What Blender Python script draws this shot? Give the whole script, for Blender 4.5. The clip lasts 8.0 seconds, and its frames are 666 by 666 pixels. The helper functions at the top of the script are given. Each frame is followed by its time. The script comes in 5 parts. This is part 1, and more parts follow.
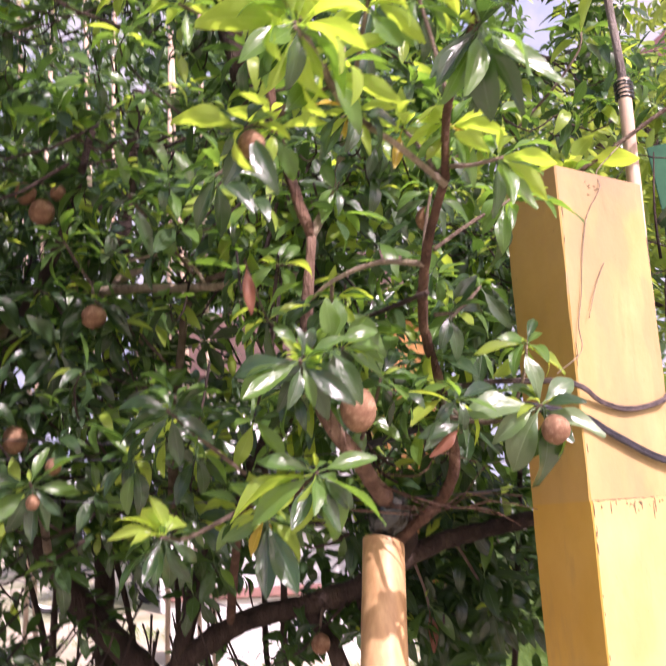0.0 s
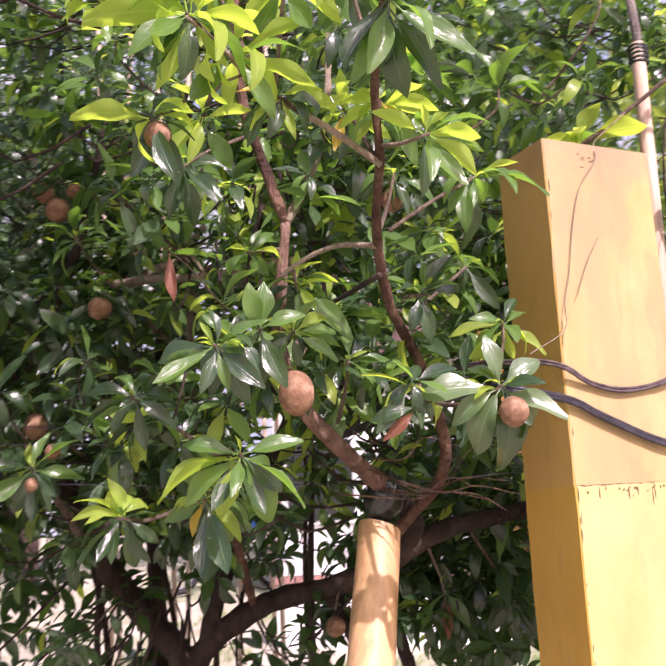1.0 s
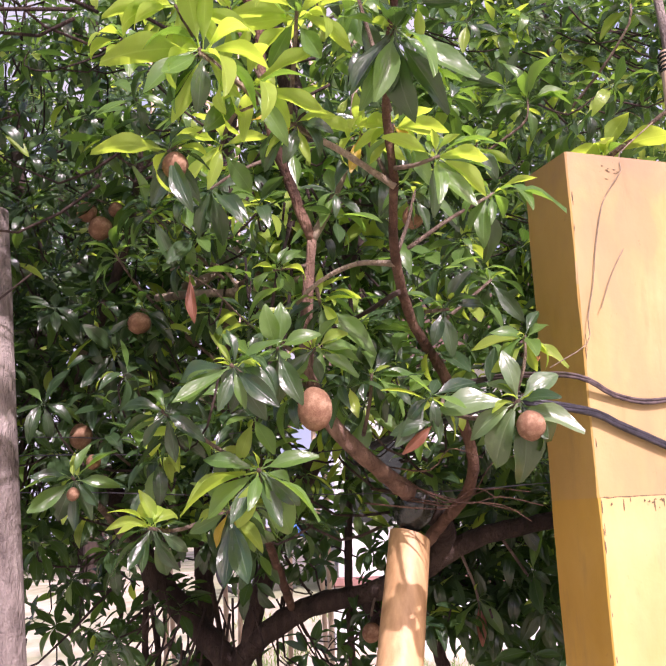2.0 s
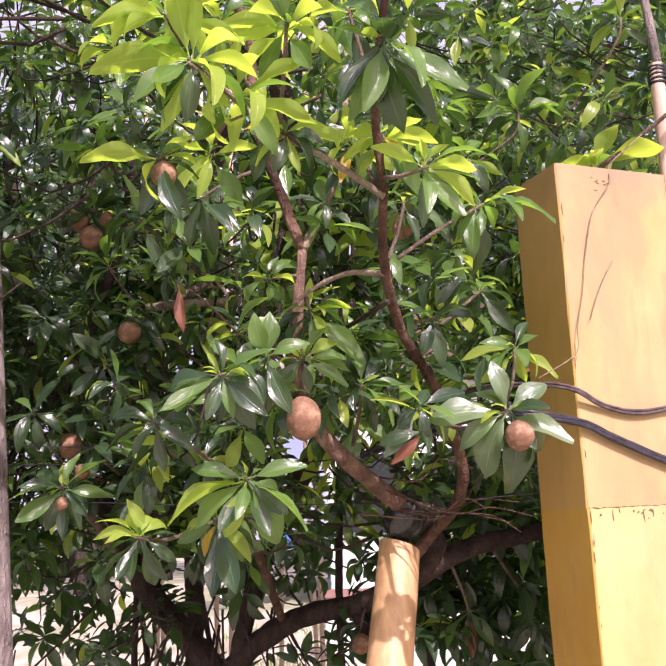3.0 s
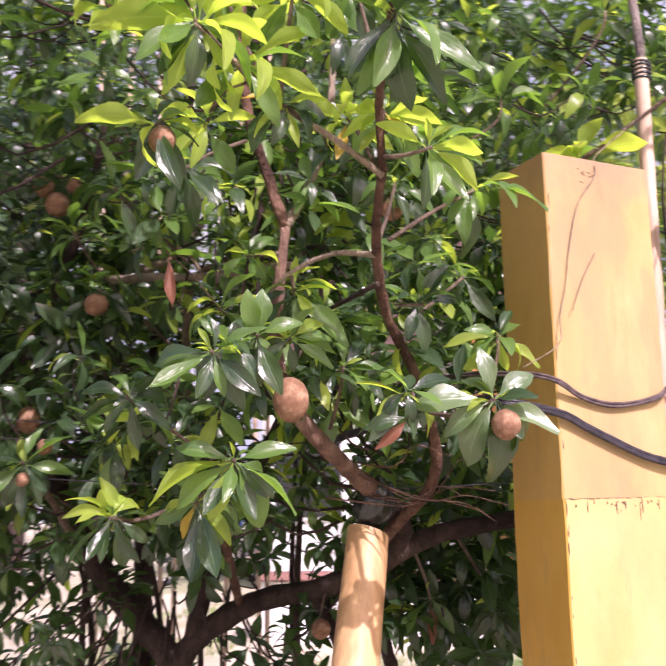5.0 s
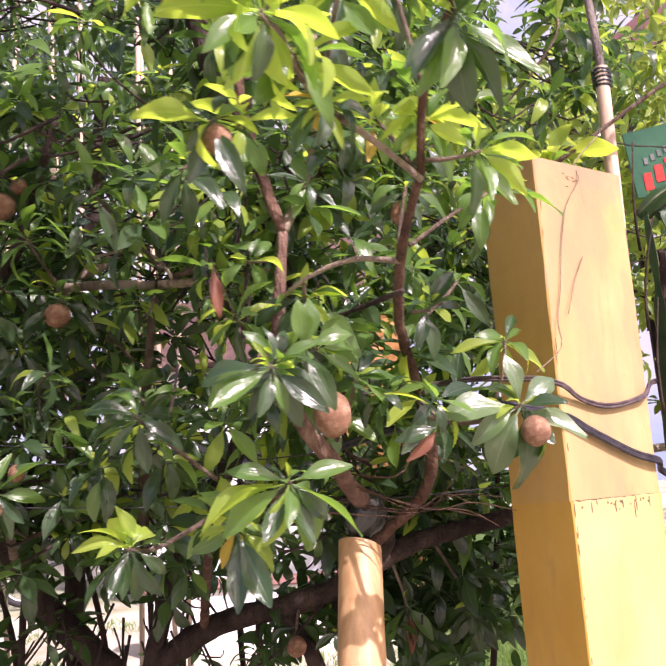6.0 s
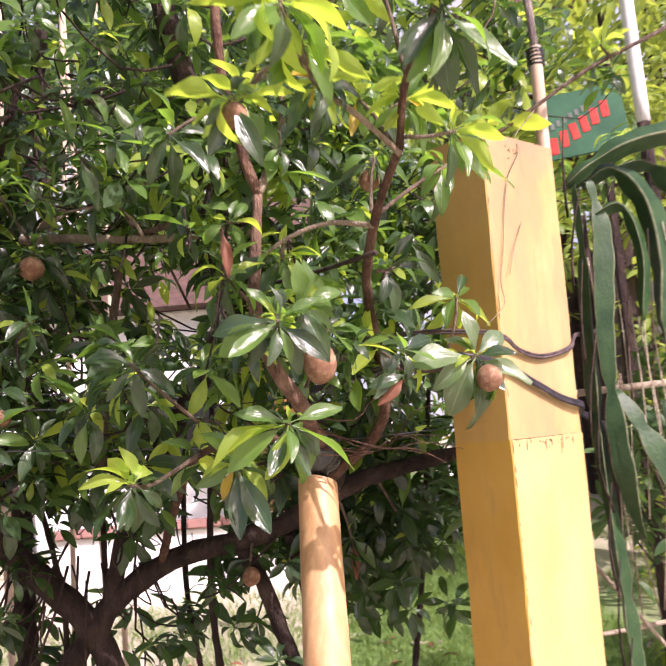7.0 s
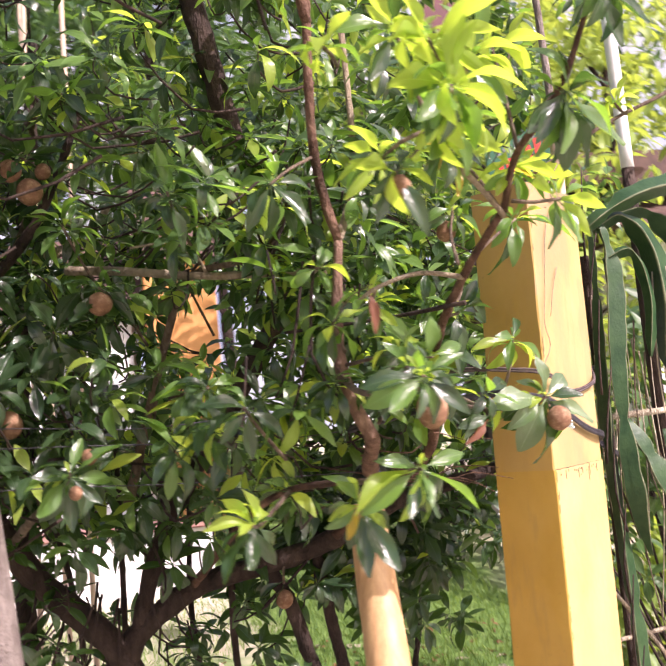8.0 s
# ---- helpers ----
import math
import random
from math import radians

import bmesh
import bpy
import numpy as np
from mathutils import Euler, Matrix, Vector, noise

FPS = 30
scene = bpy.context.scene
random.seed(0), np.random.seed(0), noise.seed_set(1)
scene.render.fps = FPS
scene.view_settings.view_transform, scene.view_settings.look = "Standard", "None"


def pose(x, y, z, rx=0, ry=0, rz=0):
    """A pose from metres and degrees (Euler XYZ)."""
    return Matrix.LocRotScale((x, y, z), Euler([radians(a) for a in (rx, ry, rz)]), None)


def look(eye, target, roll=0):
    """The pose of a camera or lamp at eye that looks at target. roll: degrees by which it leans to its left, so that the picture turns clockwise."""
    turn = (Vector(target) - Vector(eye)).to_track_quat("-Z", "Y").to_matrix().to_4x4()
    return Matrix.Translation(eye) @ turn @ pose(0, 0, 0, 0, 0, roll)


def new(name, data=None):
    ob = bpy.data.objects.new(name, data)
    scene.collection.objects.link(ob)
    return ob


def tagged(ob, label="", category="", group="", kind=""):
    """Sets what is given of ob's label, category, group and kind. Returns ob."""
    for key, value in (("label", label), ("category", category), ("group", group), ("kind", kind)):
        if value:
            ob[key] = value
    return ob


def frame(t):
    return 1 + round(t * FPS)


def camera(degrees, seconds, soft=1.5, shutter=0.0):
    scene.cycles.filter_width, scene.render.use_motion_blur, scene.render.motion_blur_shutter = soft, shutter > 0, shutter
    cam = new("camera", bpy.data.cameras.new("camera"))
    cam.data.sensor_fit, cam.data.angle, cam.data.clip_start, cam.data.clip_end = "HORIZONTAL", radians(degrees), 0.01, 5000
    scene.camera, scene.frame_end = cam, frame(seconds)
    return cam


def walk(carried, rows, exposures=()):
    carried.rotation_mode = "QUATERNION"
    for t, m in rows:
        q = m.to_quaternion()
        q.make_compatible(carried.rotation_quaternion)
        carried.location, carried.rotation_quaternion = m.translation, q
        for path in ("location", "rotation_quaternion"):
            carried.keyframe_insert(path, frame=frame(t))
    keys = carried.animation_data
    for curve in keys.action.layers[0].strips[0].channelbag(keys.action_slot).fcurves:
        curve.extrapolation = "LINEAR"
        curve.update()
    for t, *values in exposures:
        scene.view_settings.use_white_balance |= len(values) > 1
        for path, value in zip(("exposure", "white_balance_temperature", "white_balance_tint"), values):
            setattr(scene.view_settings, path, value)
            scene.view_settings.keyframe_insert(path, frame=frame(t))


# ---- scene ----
cam = camera(40.5, 8.0, 1.5, 0.7)
EXPOSURES = [(0, 0.64, 6250, 41), (1.5, 0.50, 6200, 43), (4.7, 0.49, 6220, 43), (6, 0.63, 6250, 42), (7, 0.66, 6400, 39), (8, 0.80, 6450, 34)]
PATH = [
    (0, (0.222, 0.143, 1.517), (-0.007, 2.088, 1.919), -3.9),
    (0.5, (0.37, 0.196, 1.533), (0.023, 2.106, 2.018), -5.3),
    (1, (0.575, 0.214, 1.486), (0.036, 2.099, 1.882), -3.4),
    (1.5, (0.671, 0.197, 1.49), (-0.009, 2.036, 1.883), -2.8),
    (2.8, (0.677, 0.188, 1.523), (0.022, 2.03, 1.944), -3.6),
    (3, (0.683, 0.193, 1.5), (0.024, 2.032, 1.926), -3.0),
    (3.5, (0.675, 0.193, 1.5), (0.032, 2.037, 1.933), -2.5),
    (4, (0.669, 0.196, 1.5), (0.027, 2.042, 1.926), -2.0),
    (4.5, (0.65, 0.191, 1.502), (0.035, 2.048, 1.917), -1.2),
    (4.7, (0.639, 0.192, 1.505), (0.031, 2.056, 1.901), -0.7),
    (5.8, (0.273, 0.224, 1.52), (0.098, 2.182, 1.889), -6.0),
    (6, (0.222, 0.2, 1.557), (0.044, 2.158, 1.923), -4.7),
    (6.5, (0.144, 0.163, 1.542), (0.055, 2.119, 1.948), -4.5),
    (7, (0.05, 0.014, 1.556), (0.111, 2.0, 1.79), -5.2),
    (7.5, (-0.146, -0.084, 1.597), (0.028, 1.893, 1.85), -3.1),
    (8, (-0.441, -0.06, 1.694), (-0.083, 1.898, 1.89), -5.4),
]
walk(cam, [(t, look(eye, target, roll)) for t, eye, target, roll in PATH], EXPOSURES)

# ---- light ----
SUN = Vector((0.52, -0.53, 0.68)).normalized()
world = bpy.data.worlds.new("sky")
scene.world = world
world.use_nodes = True
wn = world.node_tree.nodes
sky = wn.new("ShaderNodeTexSky")
sky.sky_type = "NISHITA"
sky.sun_disc = False
sky.sun_elevation = math.asin(SUN.z)
sky.sun_rotation = math.atan2(SUN.x, SUN.y)
sky.air_density, sky.dust_density, sky.ozone_density = 1.0, 4.0, 0.4
wn["Background"].inputs["Strength"].default_value = 0.15
world.node_tree.links.new(sky.outputs["Color"], wn["Background"].inputs["Color"])
sun = new("sun", bpy.data.lights.new("sun", "SUN"))
sun.data.energy, sun.data.angle, sun.data.color = 5.0, radians(0.6), (1.0, 0.95, 0.87)
sun.matrix_world = look((4, -4, 8), Vector((4, -4, 8)) - SUN)


# ---- materials ----
class Nodes:
    """A short way to write a node material."""

    def __init__(self, name, rough=0.6, metal=0.0, spec=0.5):
        self.mat = bpy.data.materials.new(name)
        self.mat.use_nodes = True
        self.tree = self.mat.node_tree
        self.bsdf = self.tree.nodes["Principled BSDF"]
        self.out = self.tree.nodes["Material Output"]
        self.bsdf.inputs["Roughness"].default_value = rough
        self.bsdf.inputs["Metallic"].default_value = metal
        self.bsdf.inputs["Specular IOR Level"].default_value = spec

    def node(self, kind, **values):
        n = self.tree.nodes.new("ShaderNode" + kind)
        for key, value in values.items():
            n.inputs[key.replace("_", " ")].default_value = value
        return n

    def link(self, a, b):
        self.tree.links.new(a, b)

    def coords(self, kind="Object"):
        return self.node("TexCoord").outputs[kind]

    def noise(self, scale, detail=4, rough=0.55, vec=None, stretch=None):
        n = self.node("TexNoise", Scale=scale, Detail=detail, Roughness=rough)
        vec = vec or self.coords()
        if stretch:
            m = self.node("Mapping")
            m.inputs["Scale"].default_value = stretch
            self.link(vec, m.inputs["Vector"])
            vec = m.outputs["Vector"]
        self.link(vec, n.inputs["Vector"])
        return n.outputs["Fac"]

    def ramp(self, fac, stops):
        n = self.node("ValToRGB")
        el = n.color_ramp.elements
        while len(el) < len(stops):
            el.new(0.5)
        for e, (p, c) in zip(el, stops):
            e.position = p
            e.color = (*c, 1) if len(c) == 3 else c
        self.link(fac, n.inputs["Fac"])
        return n.outputs["Color"]

    def mix(self, fac, a, b, blend="MIX"):
        n = self.tree.nodes.new("ShaderNodeMix")
        n.data_type, n.blend_type = "RGBA", blend
        for value, socket in ((fac, n.inputs[0]), (a, n.inputs[6]), (b, n.inputs[7])):
            if isinstance(value, (int, float)):
                socket.default_value = value
            elif isinstance(value, tuple):
                socket.default_value = (*value, 1)
            else:
                self.link(value, socket)
        return n.outputs[2]

    def math(self, op, a, b=0.0, clamp=False):
        n = self.tree.nodes.new("ShaderNodeMath")
        n.operation, n.use_clamp = op, clamp
        for value, socket in ((a, n.inputs[0]), (b, n.inputs[1])):
            if isinstance(value, (int, float)):
                socket.default_value = value
            else:
                self.link(value, socket)
        return n.outputs[0]

    def colour(self, socket):
        self.link(socket, self.bsdf.inputs["Base Color"])
        return self

    def bump(self, height, strength=0.3, distance=0.01):
        n = self.node("Bump", Strength=strength, Distance=distance)
        self.link(height, n.inputs["Height"])
        self.link(n.outputs["Normal"], self.bsdf.inputs["Normal"])
        return self


def any_random(m):
    """A number that differs from piece to piece, for single objects and for joined ones."""
    a = m.node("ObjectInfo").outputs["Random"]
    b = m.node("NewGeometry").outputs["Random Per Island"]
    return m.math("FRACT", m.math("ADD", a, b))


def leaf_material(name, dark, light, back, through_part=0.35, rough=0.36, spec=0.6):
    m = Nodes(name, rough, spec=spec)
    rnd = any_random(m)
    base = m.mix(rnd, dark, light)
    blotch = m.noise(60, 3)
    base = m.mix(m.math("MULTIPLY", m.math("SUBTRACT", blotch, 0.45, True), 1.6, True), base, light)
    uv = m.node("TexCoord").outputs["UV"]
    sep = m.node("SeparateXYZ")
    m.link(uv, sep.inputs[0])
    across = m.math("ABSOLUTE", m.math("SUBTRACT", sep.outputs["X"], 0.5))
    rib = m.math("SUBTRACT", 1.0, m.math("MULTIPLY", across, 26.0), True)
    base = m.mix(m.math("MULTIPLY", rib, 0.55), base, tuple(min(1, 1.5 * c + 0.06) for c in light))
    wave = m.math("SINE", m.math("ADD", m.math("MULTIPLY", sep.outputs["Y"], 95.0), m.math("MULTIPLY", across, -50.0)))
    m.colour(base)
    swell = m.math("MULTIPLY", m.noise(3.5, 2, vec=uv), 3.0)
    m.bump(m.math("ADD", swell, m.math("ADD", m.math("MULTIPLY", wave, 0.012), m.math("MULTIPLY", rib, -0.7))), 0.4, 0.0022)
    spots = m.ramp(m.noise(190, 2), [(0.66, (0, 0, 0)), (0.72, (1, 1, 1))])
    m.link(m.mix(m.math("MULTIPLY", spots, 0.35), base, (0.16, 0.12, 0.05)), m.bsdf.inputs["Base Color"])
    tr = m.node("BsdfTranslucent")
    m.link(m.mix(rnd, tuple(0.8 * c for c in back), back), tr.inputs["Color"])
    mixer = m.node("MixShader", Fac=through_part)
    m.link(m.bsdf.outputs[0], mixer.inputs[1])
    m.link(tr.outputs[0], mixer.inputs[2])
    m.link(mixer.outputs[0], m.out.inputs["Surface"])
    return m.mat


LEAF = leaf_material("leaf_mature", (0.018, 0.043, 0.019), (0.048, 0.090, 0.036), (0.12, 0.27, 0.03), 0.30, 0.27, 0.85)
LEAF_MID = leaf_material("leaf_mid", (0.056, 0.125, 0.032), (0.128, 0.230, 0.056), (0.30, 0.57, 0.05), 0.42, 0.28, 0.8)
LEAF_YOUNG = leaf_material("leaf_young", (0.24, 0.36, 0.060), (0.37, 0.49, 0.10), (0.72, 0.95, 0.08), 0.60, 0.30)
LEAF_PALE = leaf_material("leaf_pale", (0.075, 0.135, 0.055), (0.15, 0.22, 0.10), (0.26, 0.46, 0.06), 0.28, 0.34, 1.0)
LEAF_DEAD = leaf_material("leaf_dry", (0.16, 0.058, 0.03), (0.24, 0.095, 0.045), (0.36, 0.11, 0.05), 0.3, 0.6)
LEAF_GOLD = leaf_material("leaf_yellowed", (0.42, 0.30, 0.03), (0.55, 0.40, 0.05), (0.80, 0.55, 0.05), 0.45)


def bark_material(name, a, b, c, scale=18.0):
    m = Nodes(name, 0.85, spec=0.25)
    grain = m.noise(scale, 6, 0.65, stretch=(1, 1, 0.35))
    col = m.ramp(grain, [(0.3, a), (0.52, b), (0.75, c)])
    patch = m.ramp(m.noise(5, 3), [(0.52, (0, 0, 0)), (0.66, (1, 1, 1))])
    m.colour(m.mix(m.math("MULTIPLY", patch, 0.45), col, tuple(1.5 * v for v in c)))
    ridge = m.math("ABSOLUTE", m.math("SUBTRACT", m.noise(scale * 1.6, 5, 0.6, stretch=(1.5, 1.5, 0.4)), 0.5))
    return m.bump(m.math("ADD", m.math("MULTIPLY", ridge, 2.2), m.math("MULTIPLY", m.noise(scale * 5, 4), 0.5)), 0.9, 0.016).mat


BARK = bark_material("bark_red_brown", (0.032, 0.018, 0.012), (0.105, 0.056, 0.037), (0.22, 0.135, 0.093))
# dark wood; on the lower arching limb it also stands for shade
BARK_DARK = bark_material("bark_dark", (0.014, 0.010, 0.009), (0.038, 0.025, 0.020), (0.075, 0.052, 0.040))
TWIG = bark_material("bark_twig", (0.085, 0.058, 0.042), (0.18, 0.13, 0.095), (0.30, 0.235, 0.175), 60)
# lighter copy of the twig bark, sunlight included in the colour
PALE_LIT_TWIG = bark_material("bark_pale_lit_twig", (0.20, 0.150, 0.105), (0.38, 0.300, 0.215), (0.52, 0.43, 0.32), 60)
# lighter bark copy with sunlight in its colour, for the upper limb
BARK_SUNLIT = bark_material("bark_sunlit_limb", (0.085, 0.050, 0.036), (0.21, 0.128, 0.092), (0.34, 0.225, 0.165), 26)
GREY_WOOD = bark_material("weathered_wood", (0.10, 0.080, 0.072), (0.20, 0.168, 0.150), (0.33, 0.285, 0.255), 26)
STICK = bark_material("dry_stick", (0.30, 0.24, 0.17), (0.50, 0.43, 0.32), (0.66, 0.59, 0.46), 40)


def paint_material(name, low, middle, high, fade, faded):
    m = Nodes(name, 0.62, spec=0.35)
    big = m.noise(4.2, 5, 0.6, stretch=(1.5, 1.5, 0.8))
    col = m.ramp(big, [(0.30, low), (0.50, middle), (0.72, high)])
    wash = m.ramp(m.noise(2.6, 4, 0.6, stretch=(2.5, 2.5, 0.9)), [(0.30, (0, 0, 0)), (0.75, (1, 1, 1))])
    col = m.mix(m.math("MULTIPLY", wash, fade), col, faded)
    patch = m.ramp(m.noise(5, 3, 0.5, stretch=(1.6, 1.6, 0.7)), [(0.50, (0, 0, 0)), (0.55, (1, 1, 1))])
    col = m.mix(m.math("MULTIPLY", patch, fade * 0.5), col, faded)
    drip = m.ramp(m.noise(9, 5, 0.7, stretch=(2.0, 2.0, 0.35)), [(0.56, (0, 0, 0)), (0.80, (1, 1, 1))])
    col = m.mix(m.math("MULTIPLY", drip, 0.5), col, (0.22, 0.145, 0.07))
    sep = m.node("SeparateXYZ")
    m.link(m.coords(), sep.inputs[0])
    rise = m.math("ADD", m.math("MULTIPLY", m.math("SUBTRACT", sep.outputs["Z"], 2.17), 8.0), m.math("MULTIPLY", m.math("SUBTRACT", m.noise(11, 4, 0.6), 0.5), 2.2), True)
    col = m.mix(m.math("MULTIPLY", rise, 0.42), col, (0.27, 0.165, 0.115))
    dirt = m.ramp(m.noise(60, 4, 0.7), [(0.66, (0, 0, 0)), (0.74, (1, 1, 1))])
    col = m.mix(m.math("MULTIPLY", dirt, 0.32), col, (0.17, 0.10, 0.04))
    m.colour(col)
    return m.bump(m.math("ADD", m.noise(40, 5, 0.6), m.math("MULTIPLY", m.noise(6, 3), 1.5)), 0.25, 0.004).mat


PAINT = paint_material("yellow_paint_upper", (0.375, 0.224, 0.045), (0.445, 0.277, 0.068), (0.495, 0.328, 0.102), 0.5, (0.36, 0.235, 0.090))
PAINT_NEW = paint_material("yellow_paint_lower", (0.40, 0.231, 0.026), (0.46, 0.277, 0.040), (0.51, 0.323, 0.062), 0.35, (0.40, 0.25, 0.070))
# paler copies of both paints, with the sun's glare put into the colour
PAINT_SUNLIT = paint_material("sunlit_paint_upper", (0.355, 0.240, 0.084), (0.43, 0.300, 0.118), (0.48, 0.350, 0.155), 0.9, (0.29, 0.208, 0.110))
PAINT_NEW_SUNLIT = paint_material("sunlit_paint_lower", (0.42, 0.290, 0.095), (0.48, 0.342, 0.128), (0.53, 0.395, 0.170), 0.5, (0.41, 0.295, 0.155))


def simple(name, a, b, rough=0.7, scale=12.0, metal=0.0, bump=0.25, spec=0.4, stretch=None):
    m = Nodes(name, rough, metal, spec)
    n = m.noise(scale, 5, 0.6, stretch=stretch)
    m.colour(m.ramp(n, [(0.32, a), (0.68, b)]))
    return m.bump(m.noise(scale * 6, 4), bump, 0.004).mat


PAINT_CHIP = simple("chipped_plaster", (0.07, 0.050, 0.030), (0.19, 0.135, 0.075), 0.9, 90)
BAMBOO = simple("orange_bamboo", (0.36, 0.205, 0.090), (0.60, 0.390, 0.195), 0.5, 9, stretch=(3, 3, 0.5))
BAMBOO_IN = simple("bamboo_inside", (0.24, 0.13, 0.06), (0.40, 0.24, 0.12), 0.8, 40)
POLE = simple("pale_bamboo", (0.44, 0.31, 0.22), (0.62, 0.49, 0.36), 0.55, 14, stretch=(3, 3, 0.4))
CABLE = simple("black_cable", (0.010, 0.010, 0.014), (0.045, 0.04, 0.05), 0.42, 50)
VINE = simple("dark_vine", (0.035, 0.025, 0.028), (0.11, 0.08, 0.075), 0.7, 70, stretch=(1, 1, 1))
PLASTIC = simple("black_plastic", (0.008, 0.010, 0.009), (0.022, 0.026, 0.022), 0.22, 20, spec=0.7)
CACTUS = simple("cactus_green", (0.011, 0.040, 0.014), (0.034, 0.078, 0.028), 0.45, 16, bump=0.35, spec=0.25)
CACTUS_RIM = simple("cactus_rim", (0.05, 0.075, 0.035), (0.15, 0.165, 0.09), 0.75, 40)
RED_TILE = simple("pink_coping", (0.25, 0.13, 0.11), (0.36, 0.20, 0.17), 0.8, 10)
WHITE_WALL = simple("white_wall", (0.62, 0.63, 0.60), (0.80, 0.80, 0.78), 0.85, 6)
ORANGE_WALL = simple("orange_wall", (0.55, 0.25, 0.08), (0.70, 0.36, 0.13), 0.85, 6)
ROOF = simple("brown_roof", (0.06, 0.035, 0.03), (0.13, 0.075, 0.06), 0.8, 9)
MAROON = simple("maroon_fascia", (0.075, 0.018, 0.022), (0.12, 0.030, 0.034), 0.6, 9)
GREEN_SIGN = simple("green_sign", (0.014, 0.080, 0.038), (0.030, 0.125, 0.060), 0.45, 7)
RED_INK = simple("red_ink", (0.55, 0.03, 0.02), (0.70, 0.06, 0.04), 0.5, 20)
GREY_INK = simple("grey_ink", (0.10, 0.12, 0.10), (0.16, 0.18, 0.16), 0.5, 20)
WHITE_POLE = simple("white_pole", (0.62, 0.64, 0.62), (0.80, 0.81, 0.79), 0.45, 12)
TYRE = simple("tyre_rubber", (0.012, 0.012, 0.013), (0.03, 0.03, 0.03), 0.75, 60)
STEEL = simple("steel", (0.45, 0.45, 0.46), (0.60, 0.60, 0.61), 0.3, 30, metal=1.0)
BLUE = simple("blue_panel", (0.03, 0.10, 0.28), (0.06, 0.17, 0.40), 0.35, 20)


def fruit_material():
    m = Nodes("scurfy_brown_skin", 0.78, spec=0.25)
    col = m.ramp(m.noise(3.2, 7, 0.72), [(0.30, (0.13, 0.062, 0.034)), (0.50, (0.215, 0.117, 0.066)), (0.72, (0.43, 0.285, 0.180))])
    speck = m.ramp(m.noise(34, 3), [(0.56, (0, 0, 0)), (0.68, (1, 1, 1))])
    m.colour(m.mix(m.math("MULTIPLY", speck, 0.22), col, (0.16, 0.08, 0.05)))
    return m.bump(m.noise(22, 6, 0.7), 0.5, 0.004).mat


FRUIT = fruit_material()


def ground_material():
    m = Nodes("dry_ground", 0.95, spec=0.2)
    sand = m.ramp(m.noise(1.3, 6, 0.6), [(0.3, (0.40, 0.35, 0.25)), (0.5, (0.54, 0.49, 0.38)), (0.75, (0.64, 0.60, 0.48))])
    sand = m.mix(m.math("MULTIPLY", m.noise(30, 5, 0.7), 0.5), sand, (0.34, 0.27, 0.19))
    turf = m.ramp(m.noise(9, 5, 0.7), [(0.3, (0.06, 0.12, 0.03)), (0.7, (0.15, 0.24, 0.06))])
    where = m.ramp(m.noise(0.55, 4, 0.6), [(0.47, (0, 0, 0)), (0.58, (1, 1, 1))])
    sep = m.node("SeparateXYZ")
    m.link(m.coords(), sep.inputs[0])
    edge = m.math("ADD", m.math("MULTIPLY", m.math("ADD", sep.outputs["X"], 0.5), 1.6), m.math("MULTIPLY", m.math("SUBTRACT", m.noise(1.1, 4, 0.6), 0.5), 5.0), True)
    near = m.math("MULTIPLY", m.math("SUBTRACT", sep.outputs["Y"], 3.6), 1.5, True)
    lawn = m.math("MULTIPLY", m.math("MULTIPLY", edge, near), m.math("SUBTRACT", m.math("ADD", 2.5, m.math("MULTIPLY", m.noise(1.7, 3), 0.8)), sep.outputs["X"], True))
    m.colour(m.mix(m.math("MAXIMUM", lawn, m.math("MULTIPLY", where, 0.5)), sand, turf))
    return m.bump(m.noise(14, 6, 0.7), 0.6, 0.03).mat


GROUND = ground_material()


def haze_material():
    m = Nodes("bright_haze", 1.0)
    glow = m.node("Emission", Strength=0.62)
    m.link(m.ramp(m.noise(0.05, 5, 0.6), [(0.35, (0.62, 0.74, 0.98)), (0.55, (0.96, 0.97, 1.0))]), glow.inputs["Color"])
    m.link(glow.outputs[0], m.out.inputs["Surface"])
    return m.mat


HAZE = haze_material()
GRASS = leaf_material("grass_blade", (0.07, 0.15, 0.03), (0.17, 0.27, 0.06), (0.30, 0.45, 0.06), 0.4, 0.6)
BUSH_LEAF = leaf_material("bush_leaf", (0.11, 0.20, 0.04), (0.25, 0.35, 0.06), (0.48, 0.60, 0.07), 0.45, 0.5)
FAR_LEAF = leaf_material("far_leaf", (0.025, 0.07, 0.022), (0.07, 0.14, 0.04), (0.15, 0.30, 0.04), 0.35, 0.45)


# ---- building blocks ----
def mesh_from(name, verts, faces, mats, uvs=None, smooth=True, slots=None):
    me = bpy.data.meshes.new(name)
    me.from_pydata(verts, [], faces)
    for mt in mats if isinstance(mats, (list, tuple)) else [mats]:
        me.materials.append(mt)
    if uvs is not None:
        layer = me.uv_layers.new(name="UVMap")
        loops = np.empty(len(me.loops), dtype=np.int32)
        me.loops.foreach_get("vertex_index", loops)
        layer.data.foreach_set("uv", np.asarray(uvs, dtype=np.float32)[loops].ravel())
    if smooth:
        me.polygons.foreach_set("use_smooth", [True] * len(me.polygons))
    if slots is not None:
        me.polygons.foreach_set("material_index", slots)
    me.update()
    return me


def thing(name, base, label, category, group="", kind=""):
    ob = new(name)
    ob.location = base
    return tagged(ob, label, category, group, kind)


def attach(ob, parent):
    """Keeps ob where it stands and makes it a part of parent."""
    ob.parent = parent
    ob.matrix_parent_inverse = world_of(parent).inverted()
    return ob


